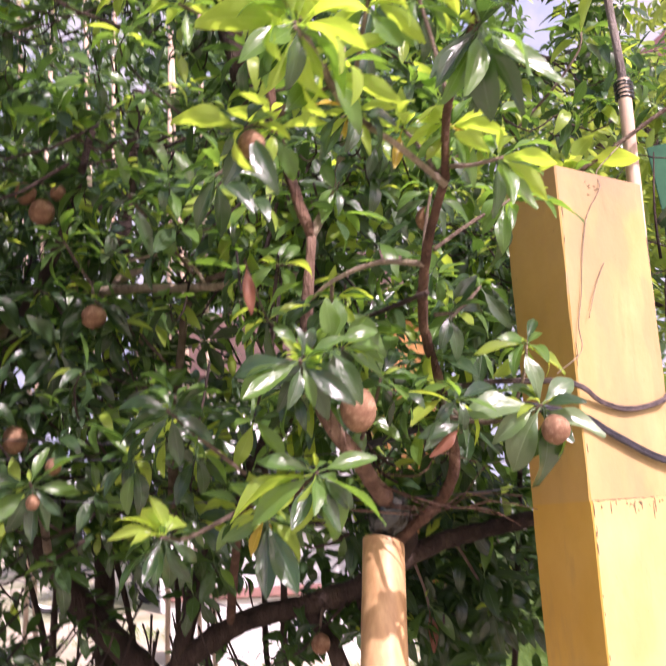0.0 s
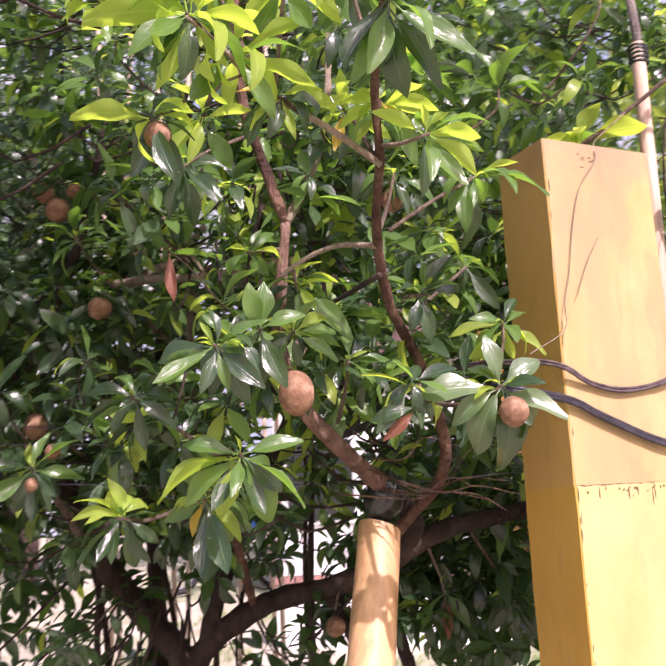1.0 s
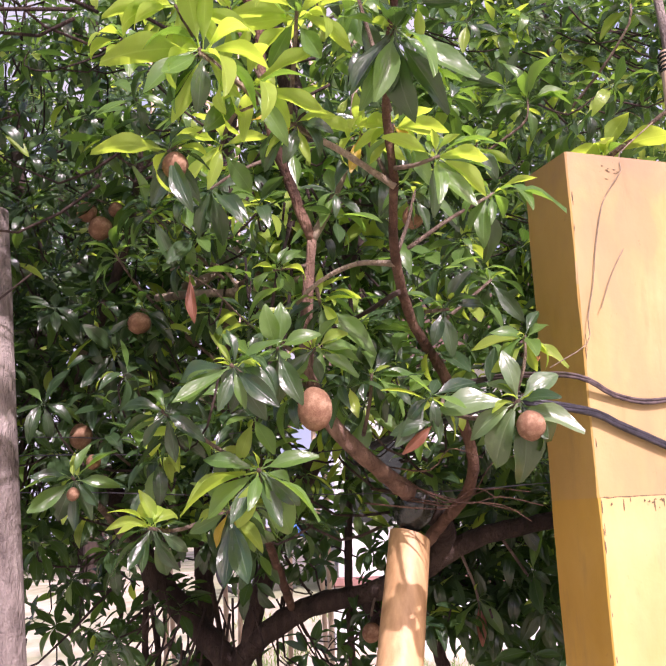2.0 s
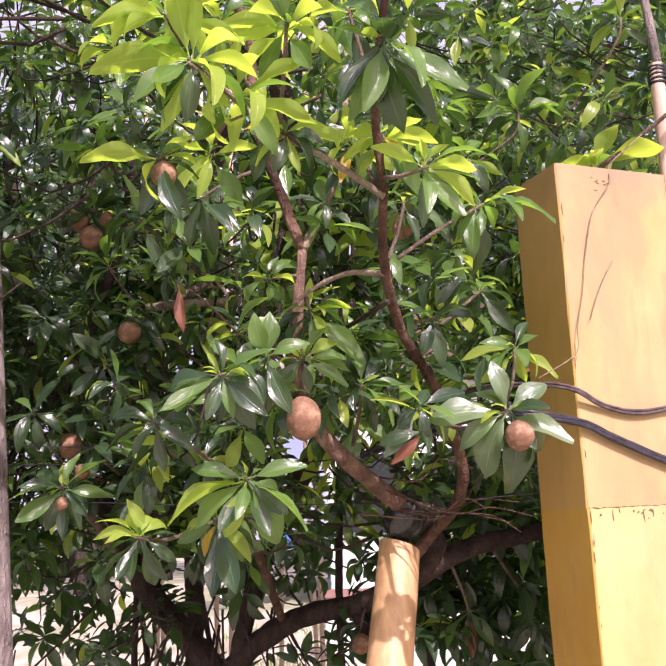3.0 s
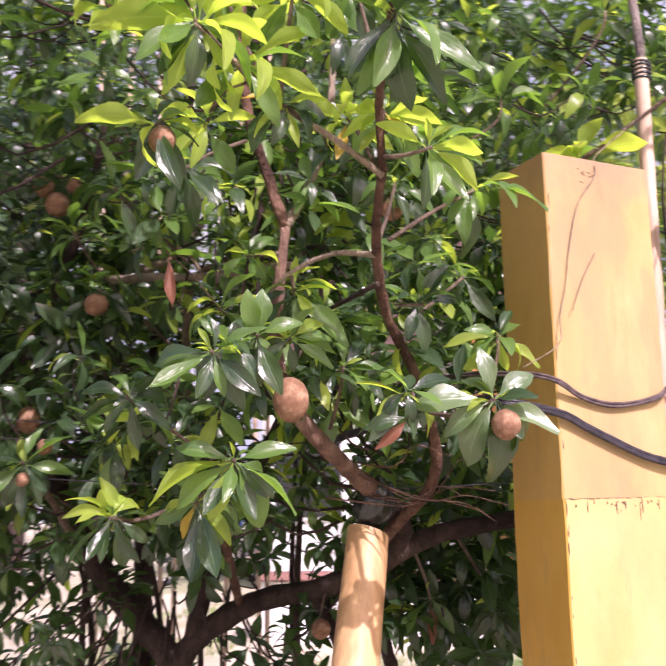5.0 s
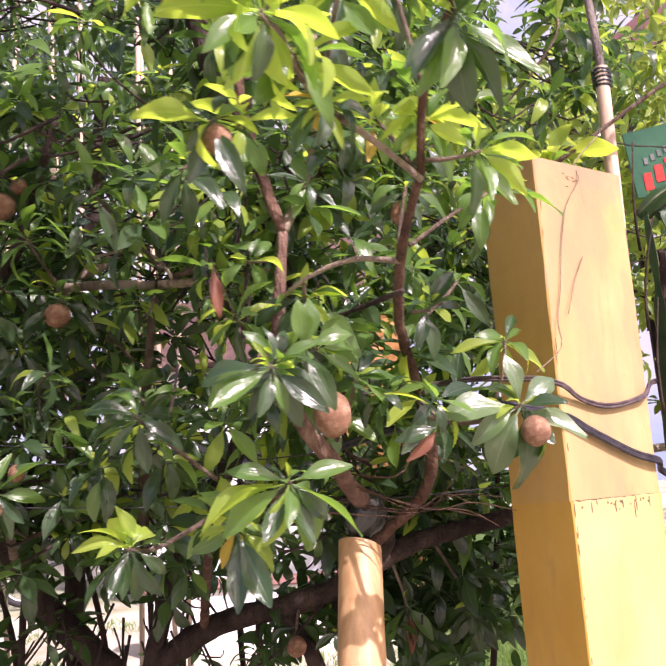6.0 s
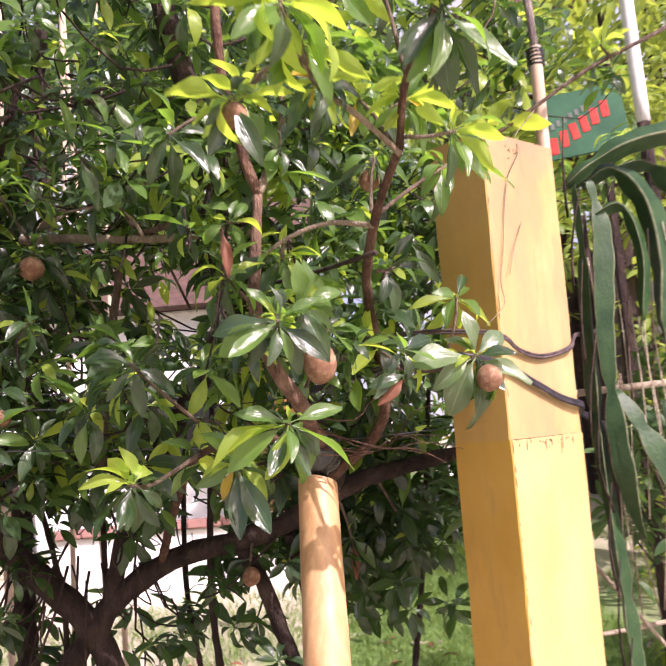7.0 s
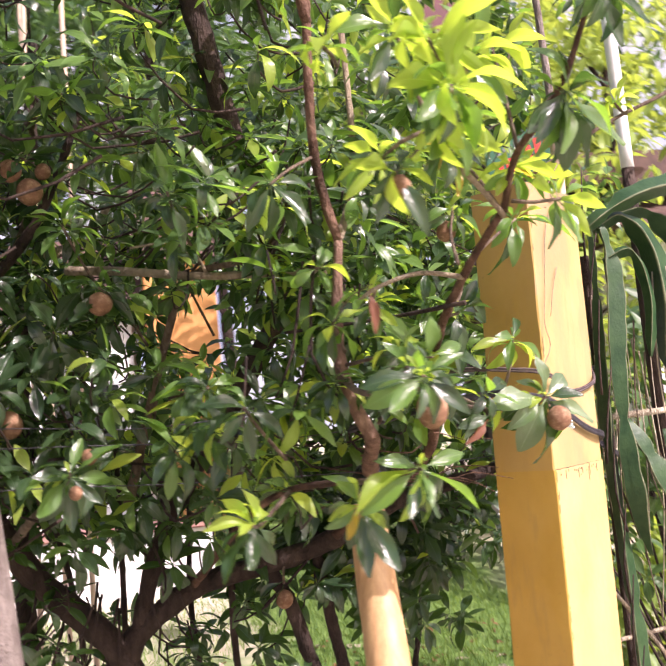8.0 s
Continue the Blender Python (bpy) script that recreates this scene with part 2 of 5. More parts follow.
def world_of(ob):
    if ob.parent is None:
        return ob.matrix_basis.copy()
    return world_of(ob.parent) @ ob.matrix_parent_inverse @ ob.matrix_basis


def put(name, me, parent=None, label="", at=None):
    ob = new(name, me)
    if at is not None:
        ob.matrix_basis = at
    if parent is not None:
        attach(ob, parent)
    if label:
        tagged(ob, label)
    return ob


def part(name, bm, mat, parent=None, label="", at=None, smooth=False):
    me = bpy.data.meshes.new(name)
    bm.to_mesh(me)
    bm.free()
    me.materials.append(mat)
    if smooth:
        me.polygons.foreach_set("use_smooth", [True] * len(me.polygons))
    return put(name, me, parent, label, at)


def box(sx, sy, sz, bevel=0.0, m=None, seg=2):
    bm = bmesh.new()
    bmesh.ops.create_cube(bm, size=1)
    bmesh.ops.scale(bm, vec=(sx, sy, sz), verts=bm.verts)
    if bevel:
        bmesh.ops.bevel(bm, geom=bm.edges[:], offset=bevel, segments=seg, affect="EDGES")
    if m is not None:
        bm.transform(m)
    return bm


def spline(points, step=0.03):
    """A smooth line through the points, as a list of vectors and their share of the whole."""
    p = [Vector(q) for q in points]
    p = [2 * p[0] - p[1], *p, 2 * p[-1] - p[-2]]
    out = []
    for i in range(1, len(p) - 2):
        n = max(2, int((p[i + 1] - p[i]).length / step))
        for k in range(n):
            t = k / n
            out.append(0.5 * (2 * p[i] + (p[i + 1] - p[i - 1]) * t + (2 * p[i - 1] - 5 * p[i] + 4 * p[i + 1] - p[i + 2]) * t * t
                              + (3 * p[i] - p[i - 1] - 3 * p[i + 1] + p[i + 2]) * t ** 3))
    out.append(p[-2])
    return out


def tube_data(points, r0, r1, sides=9, rough=0.08, step=0.03, cap=True, knots=0.0):
    line = spline(points, step)
    n = len(line)
    verts, faces = [], []
    side = None
    for i, c in enumerate(line):
        d = (line[min(i + 1, n - 1)] - line[max(i - 1, 0)]).normalized()
        if side is None:
            side = d.orthogonal().normalized()
        side = (side - d * side.dot(d)).normalized()
        other = d.cross(side)
        r = r0 + (r1 - r0) * i / max(1, n - 1)
        for k in range(sides):
            a = 2 * math.pi * k / sides
            w = side * math.cos(a) + other * math.sin(a)
            q = c + w * r
            bump = noise.noise(q * (2.2 / max(r, 0.006)) * 0.25) * rough
            if knots:
                bump += knots * max(0.0, noise.noise(c * 9.0) - 0.15)
            verts.append(c + w * r * (1 + bump))
    for i in range(n - 1):
        for k in range(sides):
            a, b = i * sides + k, i * sides + (k + 1) % sides
            faces.append((a, b, b + sides, a + sides))
    if cap:
        faces.append(tuple(reversed(range(sides))))
        faces.append(tuple(range((n - 1) * sides, n * sides)))
    return verts, faces


def tube(name, points, r0, r1, mat, parent=None, label="", sides=9, rough=0.08, step=0.03, knots=0.0):
    v, f = tube_data(points, r0, r1, sides, rough, step, True, knots)
    return put(name, mesh_from(name, v, f, mat), parent, label)


def joined_tubes(lines, sides=6, rough=0.1, step=0.04):
    verts, faces = [], []
    for points, r0, r1 in lines:
        v, f = tube_data(points, r0, r1, sides, rough, step)
        o = len(verts)
        verts += v
        faces += [tuple(i + o for i in q) for q in f]
    return verts, faces


# ---- leaves ----
def leaf_shape(segs=6, cols=4, bend=0.25, fold=0.22, wave=0.02, width=0.36, stalk=0.13, blunt=0.0):
    """A leaf of length 1 along y, its upper side up: stalk, pointed oval blade, folded along its rib and bent down to its tip."""
    verts, uvs, faces = [], [], []
    for i in range(segs + 1):
        t = (i / segs) ** 0.9 if i < segs else 1.0
        s = max(0.0, (t - 0.02) / 0.98)
        w = width * 0.5 * (math.sin(math.pi * s ** (0.98 + 0.16 * blunt)) ** 0.85 if 0 < s < 1 else 0.0)
        y = stalk + (1 - stalk) * t
        if i == 0:
            w = 0.012
        if i == segs:
            w = width * 0.06
        a = bend * 1.9 * y
        yy, zz = (math.sin(a) / (bend * 1.9), -(1 - math.cos(a)) / (bend * 1.9)) if abs(bend) > 1e-3 else (y, 0.0)
        for k in range(cols + 1):
            u = 2 * k / cols - 1
            z = zz + fold * w * abs(u) + wave * math.sin(9 * t + 2.2 * u) * abs(u)
            verts.append((u * w, yy, z))
            uvs.append(((u + 1) / 2, t))
    n = cols + 1
    for i in range(segs):
        for k in range(cols):
            faces.append((i * n + k, i * n + k + 1, (i + 1) * n + k + 1, (i + 1) * n + k))
    o = len(verts)
    for y in (0.0, stalk + 0.02):
        a = bend * 1.9 * y
        yy, zz = (math.sin(a) / (bend * 1.9), -(1 - math.cos(a)) / (bend * 1.9)) if abs(bend) > 1e-3 else (y, 0.0)
        for x, z in ((-0.012, 0.006), (0.012, 0.006), (0.0, -0.014)):
            verts.append((x, yy, zz + z))
            uvs.append((0.5, 0.0))
    for k in range(3):
        faces.append((o + k, o + (k + 1) % 3, o + 3 + (k + 1) % 3, o + 3 + k))
    return verts, faces, uvs


SHAPES = [leaf_shape(8, 4, b, f, w, wd, 0.12, bl) for b, f, w, wd, bl in (
    (0.30, 0.42, 0.022, 0.31, 0.3), (0.60, 0.50, 0.026, 0.30, 0.0), (0.90, 0.40, 0.022, 0.32, 0.5), (0.18, 0.60, 0.034, 0.27, 0.2),
    (0.50, 0.34, 0.040, 0.34, 0.6), (-0.25, 0.48, 0.022, 0.31, 0.2), (1.15, 0.46, 0.024, 0.31, 0.3), (0.40, 0.85, 0.026, 0.34, 0.2))]
LEAF_MESHES = {}


def leaf_mesh(shape, mat):
    if (shape, mat.name) not in LEAF_MESHES:
        v, f, uv = SHAPES[shape]
        LEAF_MESHES[shape, mat.name] = mesh_from("leaf", v, f, mat, uv)
    return LEAF_MESHES[shape, mat.name]


def leaf_frame(base, along, face, length, wide=1.0):
    """The pose of a leaf: its stalk at base, its tip along, its upper side as near to face as that allows."""
    y = Vector(along).normalized()
    z = Vector(face) - y * Vector(face).dot(y)
    z = z.normalized() if z.length > 1e-4 else y.orthogonal().normalized()
    x = y.cross(z)
    m = Matrix((x, y, z)).transposed().to_4x4()
    return Matrix.Translation(base) @ m @ Matrix.Diagonal((length * wide, length, length, 1))


# right, up and away as seen from the garden path, where the tree is looked at
AWAY = Vector((-0.3107, 0.9302, 0.1961)).normalized()
RIGHT = AWAY.cross(Vector((0, 0, 1))).normalized()
UPWARD = RIGHT.cross(AWAY)
rng = random.Random(7)

TREE = thing("sapodilla_tree", (-0.6, 2.75, 0.0), "leafy sapodilla tree with brown fruit on spreading reddish limbs", "tree")
KINDS = {"g": LEAF, "m": LEAF_MID, "y": LEAF_YOUNG, "o": LEAF_GOLD, "r": LEAF_DEAD, "p": LEAF_PALE}


def rosette(at, stem, leaves, radius=0.004, grow=1.0, wide=1.0):
    """A twig from its limb to the point `at`, with leaves round its tip: (kind, turn from right to up, length, lean towards the viewer)."""
    at = Vector(at)
    line = [Vector(p) for p in stem] + [at]
    tip = (line[-1] - line[-2]).normalized()
    size = grow * (0.90 if at.y < 1.7 else 0.92)
    twig = tube("twig", line, radius * 1.15, radius * 0.85, TWIG, TREE, "", 7, 0.12, 0.02)
    usual = sum(q[2] for q in leaves) / len(leaves)
    shades = [q[0] for q in leaves if q[0] in "gmyp"] or ["g"]
    filling = []
    if len(leaves) > 4:
        filling = [(rng.choice(shades + ["m"]), rng.uniform(0, 360), usual * rng.uniform(0.7, 1.05), rng.uniform(-60, 45)) for _ in range(5)]
        filling += [(rng.choice("ym"), rng.uniform(20, 160), usual * rng.uniform(0.3, 0.5), rng.uniform(-20, 50)) for _ in range(2)]
    for kind, turn, length, lean in leaves + filling:
        a, b = radians(turn + rng.uniform(-5, 5)), radians(lean + rng.uniform(-24, 26))
        d = math.cos(b) * (math.cos(a) * RIGHT + math.sin(a) * UPWARD) - math.sin(b) * AWAY
        jitter = Vector((rng.uniform(-.6, .6), rng.uniform(-.45, .45), rng.uniform(-.3, .3)))
        if d.z < -0.6:
            face = -AWAY * 0.8 + Vector((rng.uniform(-.5, .5), 0, 0.3))
        elif kind == "y" and at.z > 1.9:
            face = Vector((0, 0, 1)) + AWAY * 0.55 + jitter * 0.6
        elif kind != "p" and rng.random() < (0.62 if at.z > 1.8 else 0.45):
            face = Vector((0, 0, 1)) + (SUN - AWAY) * 0.16 + jitter * 0.8
        else:
            face = (SUN - AWAY) * 0.55 + Vector((0, 0, 0.2)) + jitter * (0.35 if kind == "p" else 0.9)
        base = at - tip * rng.uniform(0.0, 0.02) + d * 0.004
        shape = rng.choice((0, 1, 4)) if lean > 40 else rng.choice((0, 1, 1, 2, 2, 3, 4, 6, 6, 7)) if d.z > -0.5 else rng.choice((0, 3, 5, 4))
        put("leaf", leaf_mesh(shape, KINDS[kind]), twig, "", leaf_frame(base, d, face, length * size, wide * (rng.uniform(0.80, 1.0) if kind == "y" else rng.uniform(0.86, 1.08))))
    return twig


FRUIT_MESHES = {}


def fruit(at, size, parent, tall=1.1, lean=(0, 0, 0), stalk=0.03):
    """A fruit hanging with its top below the point `at`; its skin, a small crown and the stalk."""
    key = round(tall, 2)
    if key not in FRUIT_MESHES:
        bm = bmesh.new()
        bmesh.ops.create_uvsphere(bm, u_segments=24, v_segments=16, radius=0.5)
        for v in bm.verts:
            k = 1 + 0.05 * noise.noise(v.co * 2.6 + Vector((key, 0, 0)))
            pinch = 1 - 0.10 * max(0, -v.co.z * 2) ** 3
            v.co = Vector((v.co.x * k * pinch, v.co.y * k * pinch, v.co.z * tall * k))
        me = bpy.data.meshes.new("fruit")
        bm.to_mesh(me)
        bm.free()
        me.materials.append(FRUIT)
        me.polygons.foreach_set("use_smooth", [True] * len(me.polygons))
        FRUIT_MESHES[key] = me
    m = pose(*at, *lean) @ pose(0, 0, -stalk - size * tall / 2)
    return put("fruit", FRUIT_MESHES[key], parent, "brown scurfy sapodilla fruit", m @ Matrix.Diagonal((size, size, size, 1)))


# ---- ground and distance ----
def ground_height(x, y):
    rise = 0.085 * max(0.0, min(y, 12.0) - 3.2)
    return rise + 0.03 * noise.noise((x * 0.5, y * 0.5, 0.0)) * min(1.0, max(0.0, (math.hypot(x, y - 2) - 0.6) / 3)) - 0.02


def ground_sheet():
    xs = [-600, -150, -50] + [-20 + 0.5 * i for i in range(81)] + [50, 150, 600]
    ys = [-600, -150, -40] + [-10 + 0.5 * i for i in range(81)] + [60, 150, 600]
    verts = [(x, y, ground_height(x, y)) for y in ys for x in xs]
    n = len(xs)
    faces = [(j * n + i, j * n + i + 1, (j + 1) * n + i + 1, (j + 1) * n + i) for j in range(len(ys) - 1) for i in range(n - 1)]
    return tagged(put("ground", mesh_from("ground", verts, faces, GROUND)), "pale dry sandy ground with patches of turf", "ground", kind="structure")


ground_sheet()


def far_haze():
    """White haze and cloud standing low over the far horizon, all the way across."""
    n = 48
    verts = []
    for z in (-8.0, 20.0, 75.0, 150.0):
        for i in range(n + 1):
            a = math.pi * i / n
            verts.append((150 * math.cos(a), 150 * math.sin(a), z))
    faces = [(k * (n + 1) + i, k * (n + 1) + i + 1, (k + 1) * (n + 1) + i + 1, (k + 1) * (n + 1) + i) for k in range(3) for i in range(n)]
    return tagged(put("backdrop", mesh_from("backdrop", verts, faces, HAZE)), "bright white haze low over the horizon", "sky", kind="structure")


far_haze()


def scatter_leaves(name, places, directions, faces_up, lengths, mats, picks, shape_params, parent=None, label=""):
    """One mesh of many leaves, each from a shape, turned and scaled to its own place."""
    gen = np.random.default_rng(3)
    shapes = [leaf_shape(*p) for p in shape_params]
    vs, fs, us, slots = [], [], [], []
    offset = 0
    which = gen.integers(0, len(shapes), len(places))
    for s, (sv, sf, su) in enumerate(shapes):
        idx = np.nonzero(which == s)[0]
        if not len(idx):
            continue
        sv = np.array(sv)
        d = directions[idx]
        f = faces_up[idx] - d * np.sum(faces_up[idx] * d, axis=1, keepdims=True)
        f /= np.linalg.norm(f, axis=1, keepdims=True) + 1e-9
        x = np.cross(d, f)
        out = (places[idx][:, None, :] + lengths[idx][:, None, None] * (sv[None, :, 0:1] * x[:, None, :] + sv[None, :, 1:2] * d[:, None, :] + sv[None, :, 2:3] * f[:, None, :]))
        k = len(sv)
        vs.append(out.reshape(-1, 3))
        us.append(np.tile(np.array(su), (len(idx), 1)))
        for q in sf:
            arr = np.array(q)[None, :] + (offset + k * np.arange(len(idx)))[:, None]
            fs += arr.tolist()
            slots += picks[idx].tolist()
        offset += k * len(idx)
    me = mesh_from(name, np.concatenate(vs).tolist(), fs, mats, np.concatenate(us), True, slots)
    return put(name, me, parent, label)


def whorls(centres, axes, gen, count=(6, 11), length=(0.09, 0.15), open_low=-0.2, open_high=0.75):
    """Leaves in whorls round twig tips: places, directions, upper sides and lengths."""
    P, D, F, L = [], [], [], []
    for c, ax in zip(centres, axes):
        ax = ax / np.linalg.norm(ax)
        s = np.cross(ax, [0.3, 0.2, 0.93])
        s /= np.linalg.norm(s) + 1e-9
        o = np.cross(ax, s)
        n = gen.integers(*count)
        a0 = gen.uniform(0, 6.28)
        for i in range(n):
            a = a0 + i * 2.4
            k = open_low + (open_high - open_low) * (i / n) + gen.uniform(-0.15, 0.15)
            d = math.cos(k) * (math.cos(a) * s + math.sin(a) * o) + math.sin(k) * ax
            d[2] -= 0.12
            d /= np.linalg.norm(d)
            P.append(c + ax * 0.03 * (i / n - 0.5))
            D.append(d)
            F.append(ax * 0.8 + np.array([0, 0, 0.6]) + gen.normal(0, 0.25, 3))
            L.append(gen.uniform(*length))
    return np.array(P), np.array(D), np.array(F), np.array(L)


PLAIN = ((5, 2, 0.25, 0.35, 0.0, 0.33, 0.12, 0.3), (5, 2, 0.70, 0.45, 0.0, 0.30, 0.12, 0.0), (5, 2, 0.05, 0.40, 0.0, 0.34, 0.12, 0.4), (5, 2, 1.05, 0.40, 0.0, 0.29, 0.12, 0.2))


# ---- the pillar ----
P_EDGE, P_LEFT = Vector((0.5178, 2.1738, 0)), Vector((0.4046, 2.3040, 0))
P_SIDE = (P_LEFT - P_EDGE).normalized()
P_FRONT = Vector((-P_SIDE.y, P_SIDE.x, 0)) * -1
P_DEEP, P_WIDE, P_TOP = 0.1725, 0.3065, 2.283


def on_pillar(u, z, proud=0.0):
    """A place on the pillar's sunny face: u along it from the near edge, z up."""
    lean = Vector((0.0156, -0.0067, 0)) * (z - 1.7)
    return P_EDGE + P_FRONT * u - P_SIDE * proud + lean + Vector((0, 0, z))


def pillar_block(z0, z1, grow, bevel, rough):
    """One plastered length of the pillar, its edges rounded and a little uneven."""
    bm = bmesh.new()
    n = max(2, int((z1 - z0) / 0.05))
    loops = []
    corners = ((-0.0006, -grow), (P_WIDE + 0.0006, -grow), (P_WIDE + 0.0006, P_DEEP), (-0.0006, P_DEEP))
    for i in range(n + 1):
        z = z0 + (z1 - z0) * i / n
        ring = []
        for c in range(4):
            (a, b), (pa, pb), (na, nb) = corners[c], corners[c - 1], corners[(c + 1) % 4]
            for k, (qa, qb) in ((1, (pa, pb)), (0, (na, nb))):
                d = Vector((qa - a, qb - b)).normalized() * bevel * (1 + rough * 2 * noise.noise((a * 9, b * 9 + k, z * 22)))
                ring.append((a + d.x, b + d.y, z))
        loops.append(ring)
    verts = []
    for ring in loops:
        row = []
        for a, b, z in ring:
            p = P_EDGE + P_FRONT * a + P_SIDE * b + Vector((0.0156, -0.0067, 0)) * (z - 1.7) + Vector((0, 0, z))
            p += Vector((noise.noise(p * 6), noise.noise(p * 6 + Vector((9, 0, 0))), 0)) * 0.0016
            row.append(bm.verts.new(p))
        verts.append(row)
    m = len(verts[0])
    for i in range(n):
        for k in range(m):
            bm.faces.new((verts[i][k], verts[i][(k + 1) % m], verts[i + 1][(k + 1) % m], verts[i + 1][k]))
    bm.faces.new(list(reversed(verts[0])))
    bm.faces.new(verts[-1])
    bmesh.ops.recalc_face_normals(bm, faces=bm.faces[:])
    return bm


def build_pillar():
    p = thing("gate_pillar", (P_EDGE.x + 0.05, P_EDGE.y + 0.2, 0), "square yellow-painted concrete gate pillar with stained sunlit face", "pillar")
    upper = part("upper_shaft", pillar_block(1.517, P_TOP, 0.0, 0.0032, 0.35), PAINT, p)
    lower = part("lower_shaft", pillar_block(-0.05, 1.517, 0.003, 0.003, 0.45), PAINT_NEW, p, "brighter lower plaster coat with a ragged upper edge")
    # only the sunny face gets the paler copy, as painted sunlight
    for shaft, coat in ((upper, PAINT_SUNLIT), (lower, PAINT_NEW_SUNLIT)):
        shaft.data.materials.append(coat)
        for face in shaft.data.polygons:
            face.material_index = 1 if face.normal.dot(P_SIDE) < -0.8 else 0
    gen = random.Random(4)
    def flake(name, u, z, w, h, proud, label):
        c = on_pillar(u, z, proud)
        n = 9
        ring = []
        for k in range(n):
            a = 2 * math.pi * k / n
            r = gen.uniform(0.4, 1.15)
            ring.append(c + P_FRONT * (math.cos(a) * w * r * 0.5) + Vector((0, 0, math.sin(a) * h * r * 0.5)))
        verts = ring + [q - P_SIDE * 0.0008 for q in ring]
        faces = [tuple(range(n, 2 * n))] + [(k, (k + 1) % n, n + (k + 1) % n, n + k) for k in range(n)]
        put(name, mesh_from(name, verts, faces, PAINT_CHIP, smooth=False), p, label)
    for i in range(22):
        u = gen.uniform(0.02, 0.30) if i > 8 else gen.gauss(0.155, 0.014)
        flake("chip", u, 1.510 - abs(gen.gauss(0, 0.008)), gen.uniform(0.002, 0.008), gen.uniform(0.003, 0.010), 0.0034, "dark flaked plaster chip")
    for u, z, h in ((0.060, 1.500, 0.022), (0.140, 1.497, 0.026), (0.165, 1.502, 0.018), (0.205, 1.488, 0.045), (0.213, 1.494, 0.030), (0.26, 1.5, 0.02)):
        flake("drip", u, z, gen.uniform(0.0022, 0.004), h, 0.0034, "dark dried drip below the joint")
    for i in range(15):
        z = gen.uniform(1.02, 1.50) if i % 3 else gen.uniform(1.55, 2.25)
        flake("edge_chip", 0.0035 + abs(gen.gauss(0, 0.002)), z, gen.uniform(0.0012, 0.0032), gen.uniform(0.008, 0.04), 0.0004 if z > 1.52 else 0.0034, "worn fleck along the near edge")
    for i in range(9):
        flake("dirt_fleck", 0.125 + gen.gauss(0, 0.022), 2.245 + gen.gauss(0, 0.008), gen.uniform(0.004, 0.014), gen.uniform(0.002, 0.004), 0.0004, "")
    pts = [on_pillar(0.002 + 0.302 * k / 24, 1.5165 + 0.0022 * noise.noise((k * 0.7, 1.0, 0.0)), 0.0022) for k in range(25)]
    tube("joint", pts, 0.0014, 0.0011, PAINT_CHIP, p, "ragged dark joint between the two plaster coats", 5, 0.9, 0.008)
    return p


build_pillar()


# ---- posts and poles ----
def round_post(name, base, top, radius, mat, inner, label, category, cut=0.0, rings=(), sides=20, foot=0.0):
    p = thing(name, base, label, category)
    base, top = Vector(base), Vector(top)
    line = spline([base, base.lerp(top, 0.33), base.lerp(top, 0.66), top], 0.06)
    verts, faces = [], []
    axis = (top - base).normalized()
    s = axis.orthogonal().normalized()
    o = axis.cross(s)
    profile = [(c, radius + foot * (top - c).length / (top - base).length) for c in line]
    for c, r in profile:
        for k in range(sides):
            a = 2 * math.pi * k / sides
            w = s * math.cos(a) + o * math.sin(a)
            q = c + w * r
            rr = r * (1 + 0.03 * noise.noise(q * 9))
            for z, swell in rings:
                rr += swell * math.exp(-((q.z - z) / 0.012) ** 2)
            slant = axis * (cut * w.x) if c == line[-1] else Vector()
            verts.append(c + w * rr + slant)
    n = len(profile)
    for i in range(n - 1):
        for k in range(sides):
            a, b = i * sides + k, i * sides + (k + 1) % sides
            faces.append((a, b, b + sides, a + sides))
    put("shaft", mesh_from("shaft", verts, faces, mat), p)
    rim = verts[-sides:]
    centre = sum(rim, Vector()) / sides
    inside = [centre + (q - centre) * 0.78 for q in rim]
    deep = [q - axis * 0.05 for q in inside]
    v = [q + axis * 0.0005 for q in rim] + inside + deep
    f = [(k, (k + 1) % sides, sides + (k + 1) % sides, sides + k) for k in range(sides)]
    f += [(sides + k, sides + (k + 1) % sides, 2 * sides + (k + 1) % sides, 2 * sides + k) for k in range(sides)]
    f += [tuple(range(2 * sides, 3 * sides))]
    put("cut_end", mesh_from("cut_end", v, f, inner, smooth=False), p, "sawn open end")
    return p


round_post("prop_post", (-0.006, 1.727, -0.05), (0.048, 2.365, 1.452), 0.0505, BAMBOO, BAMBOO_IN, "thick orange bamboo prop with a sawn top, leaning under the limb", "post",
           -0.009, ((0.55, 0.004), (0.98, 0.003)), 20, 0.020)
pole = round_post("bamboo_pole", (0.705, 2.52, -0.05), (0.778, 2.48, 2.62), 0.0180, POLE, BAMBOO_IN, "slim pale bamboo pole with a stick tied on, behind the pillar", "pole",
                  0.0, ((2.33, 0.003), (2.0, 0.003), (1.6, 0.003)), 12)
tube("upper_stick", [(0.782, 2.500, 2.44), (0.782, 2.498, 2.66), (0.764, 2.478, 2.95), (0.758, 2.475, 3.3)], 0.012, 0.010, GREY_WOOD, pole, "weathered stick tied to the pole", 9, 0.15, 0.05)
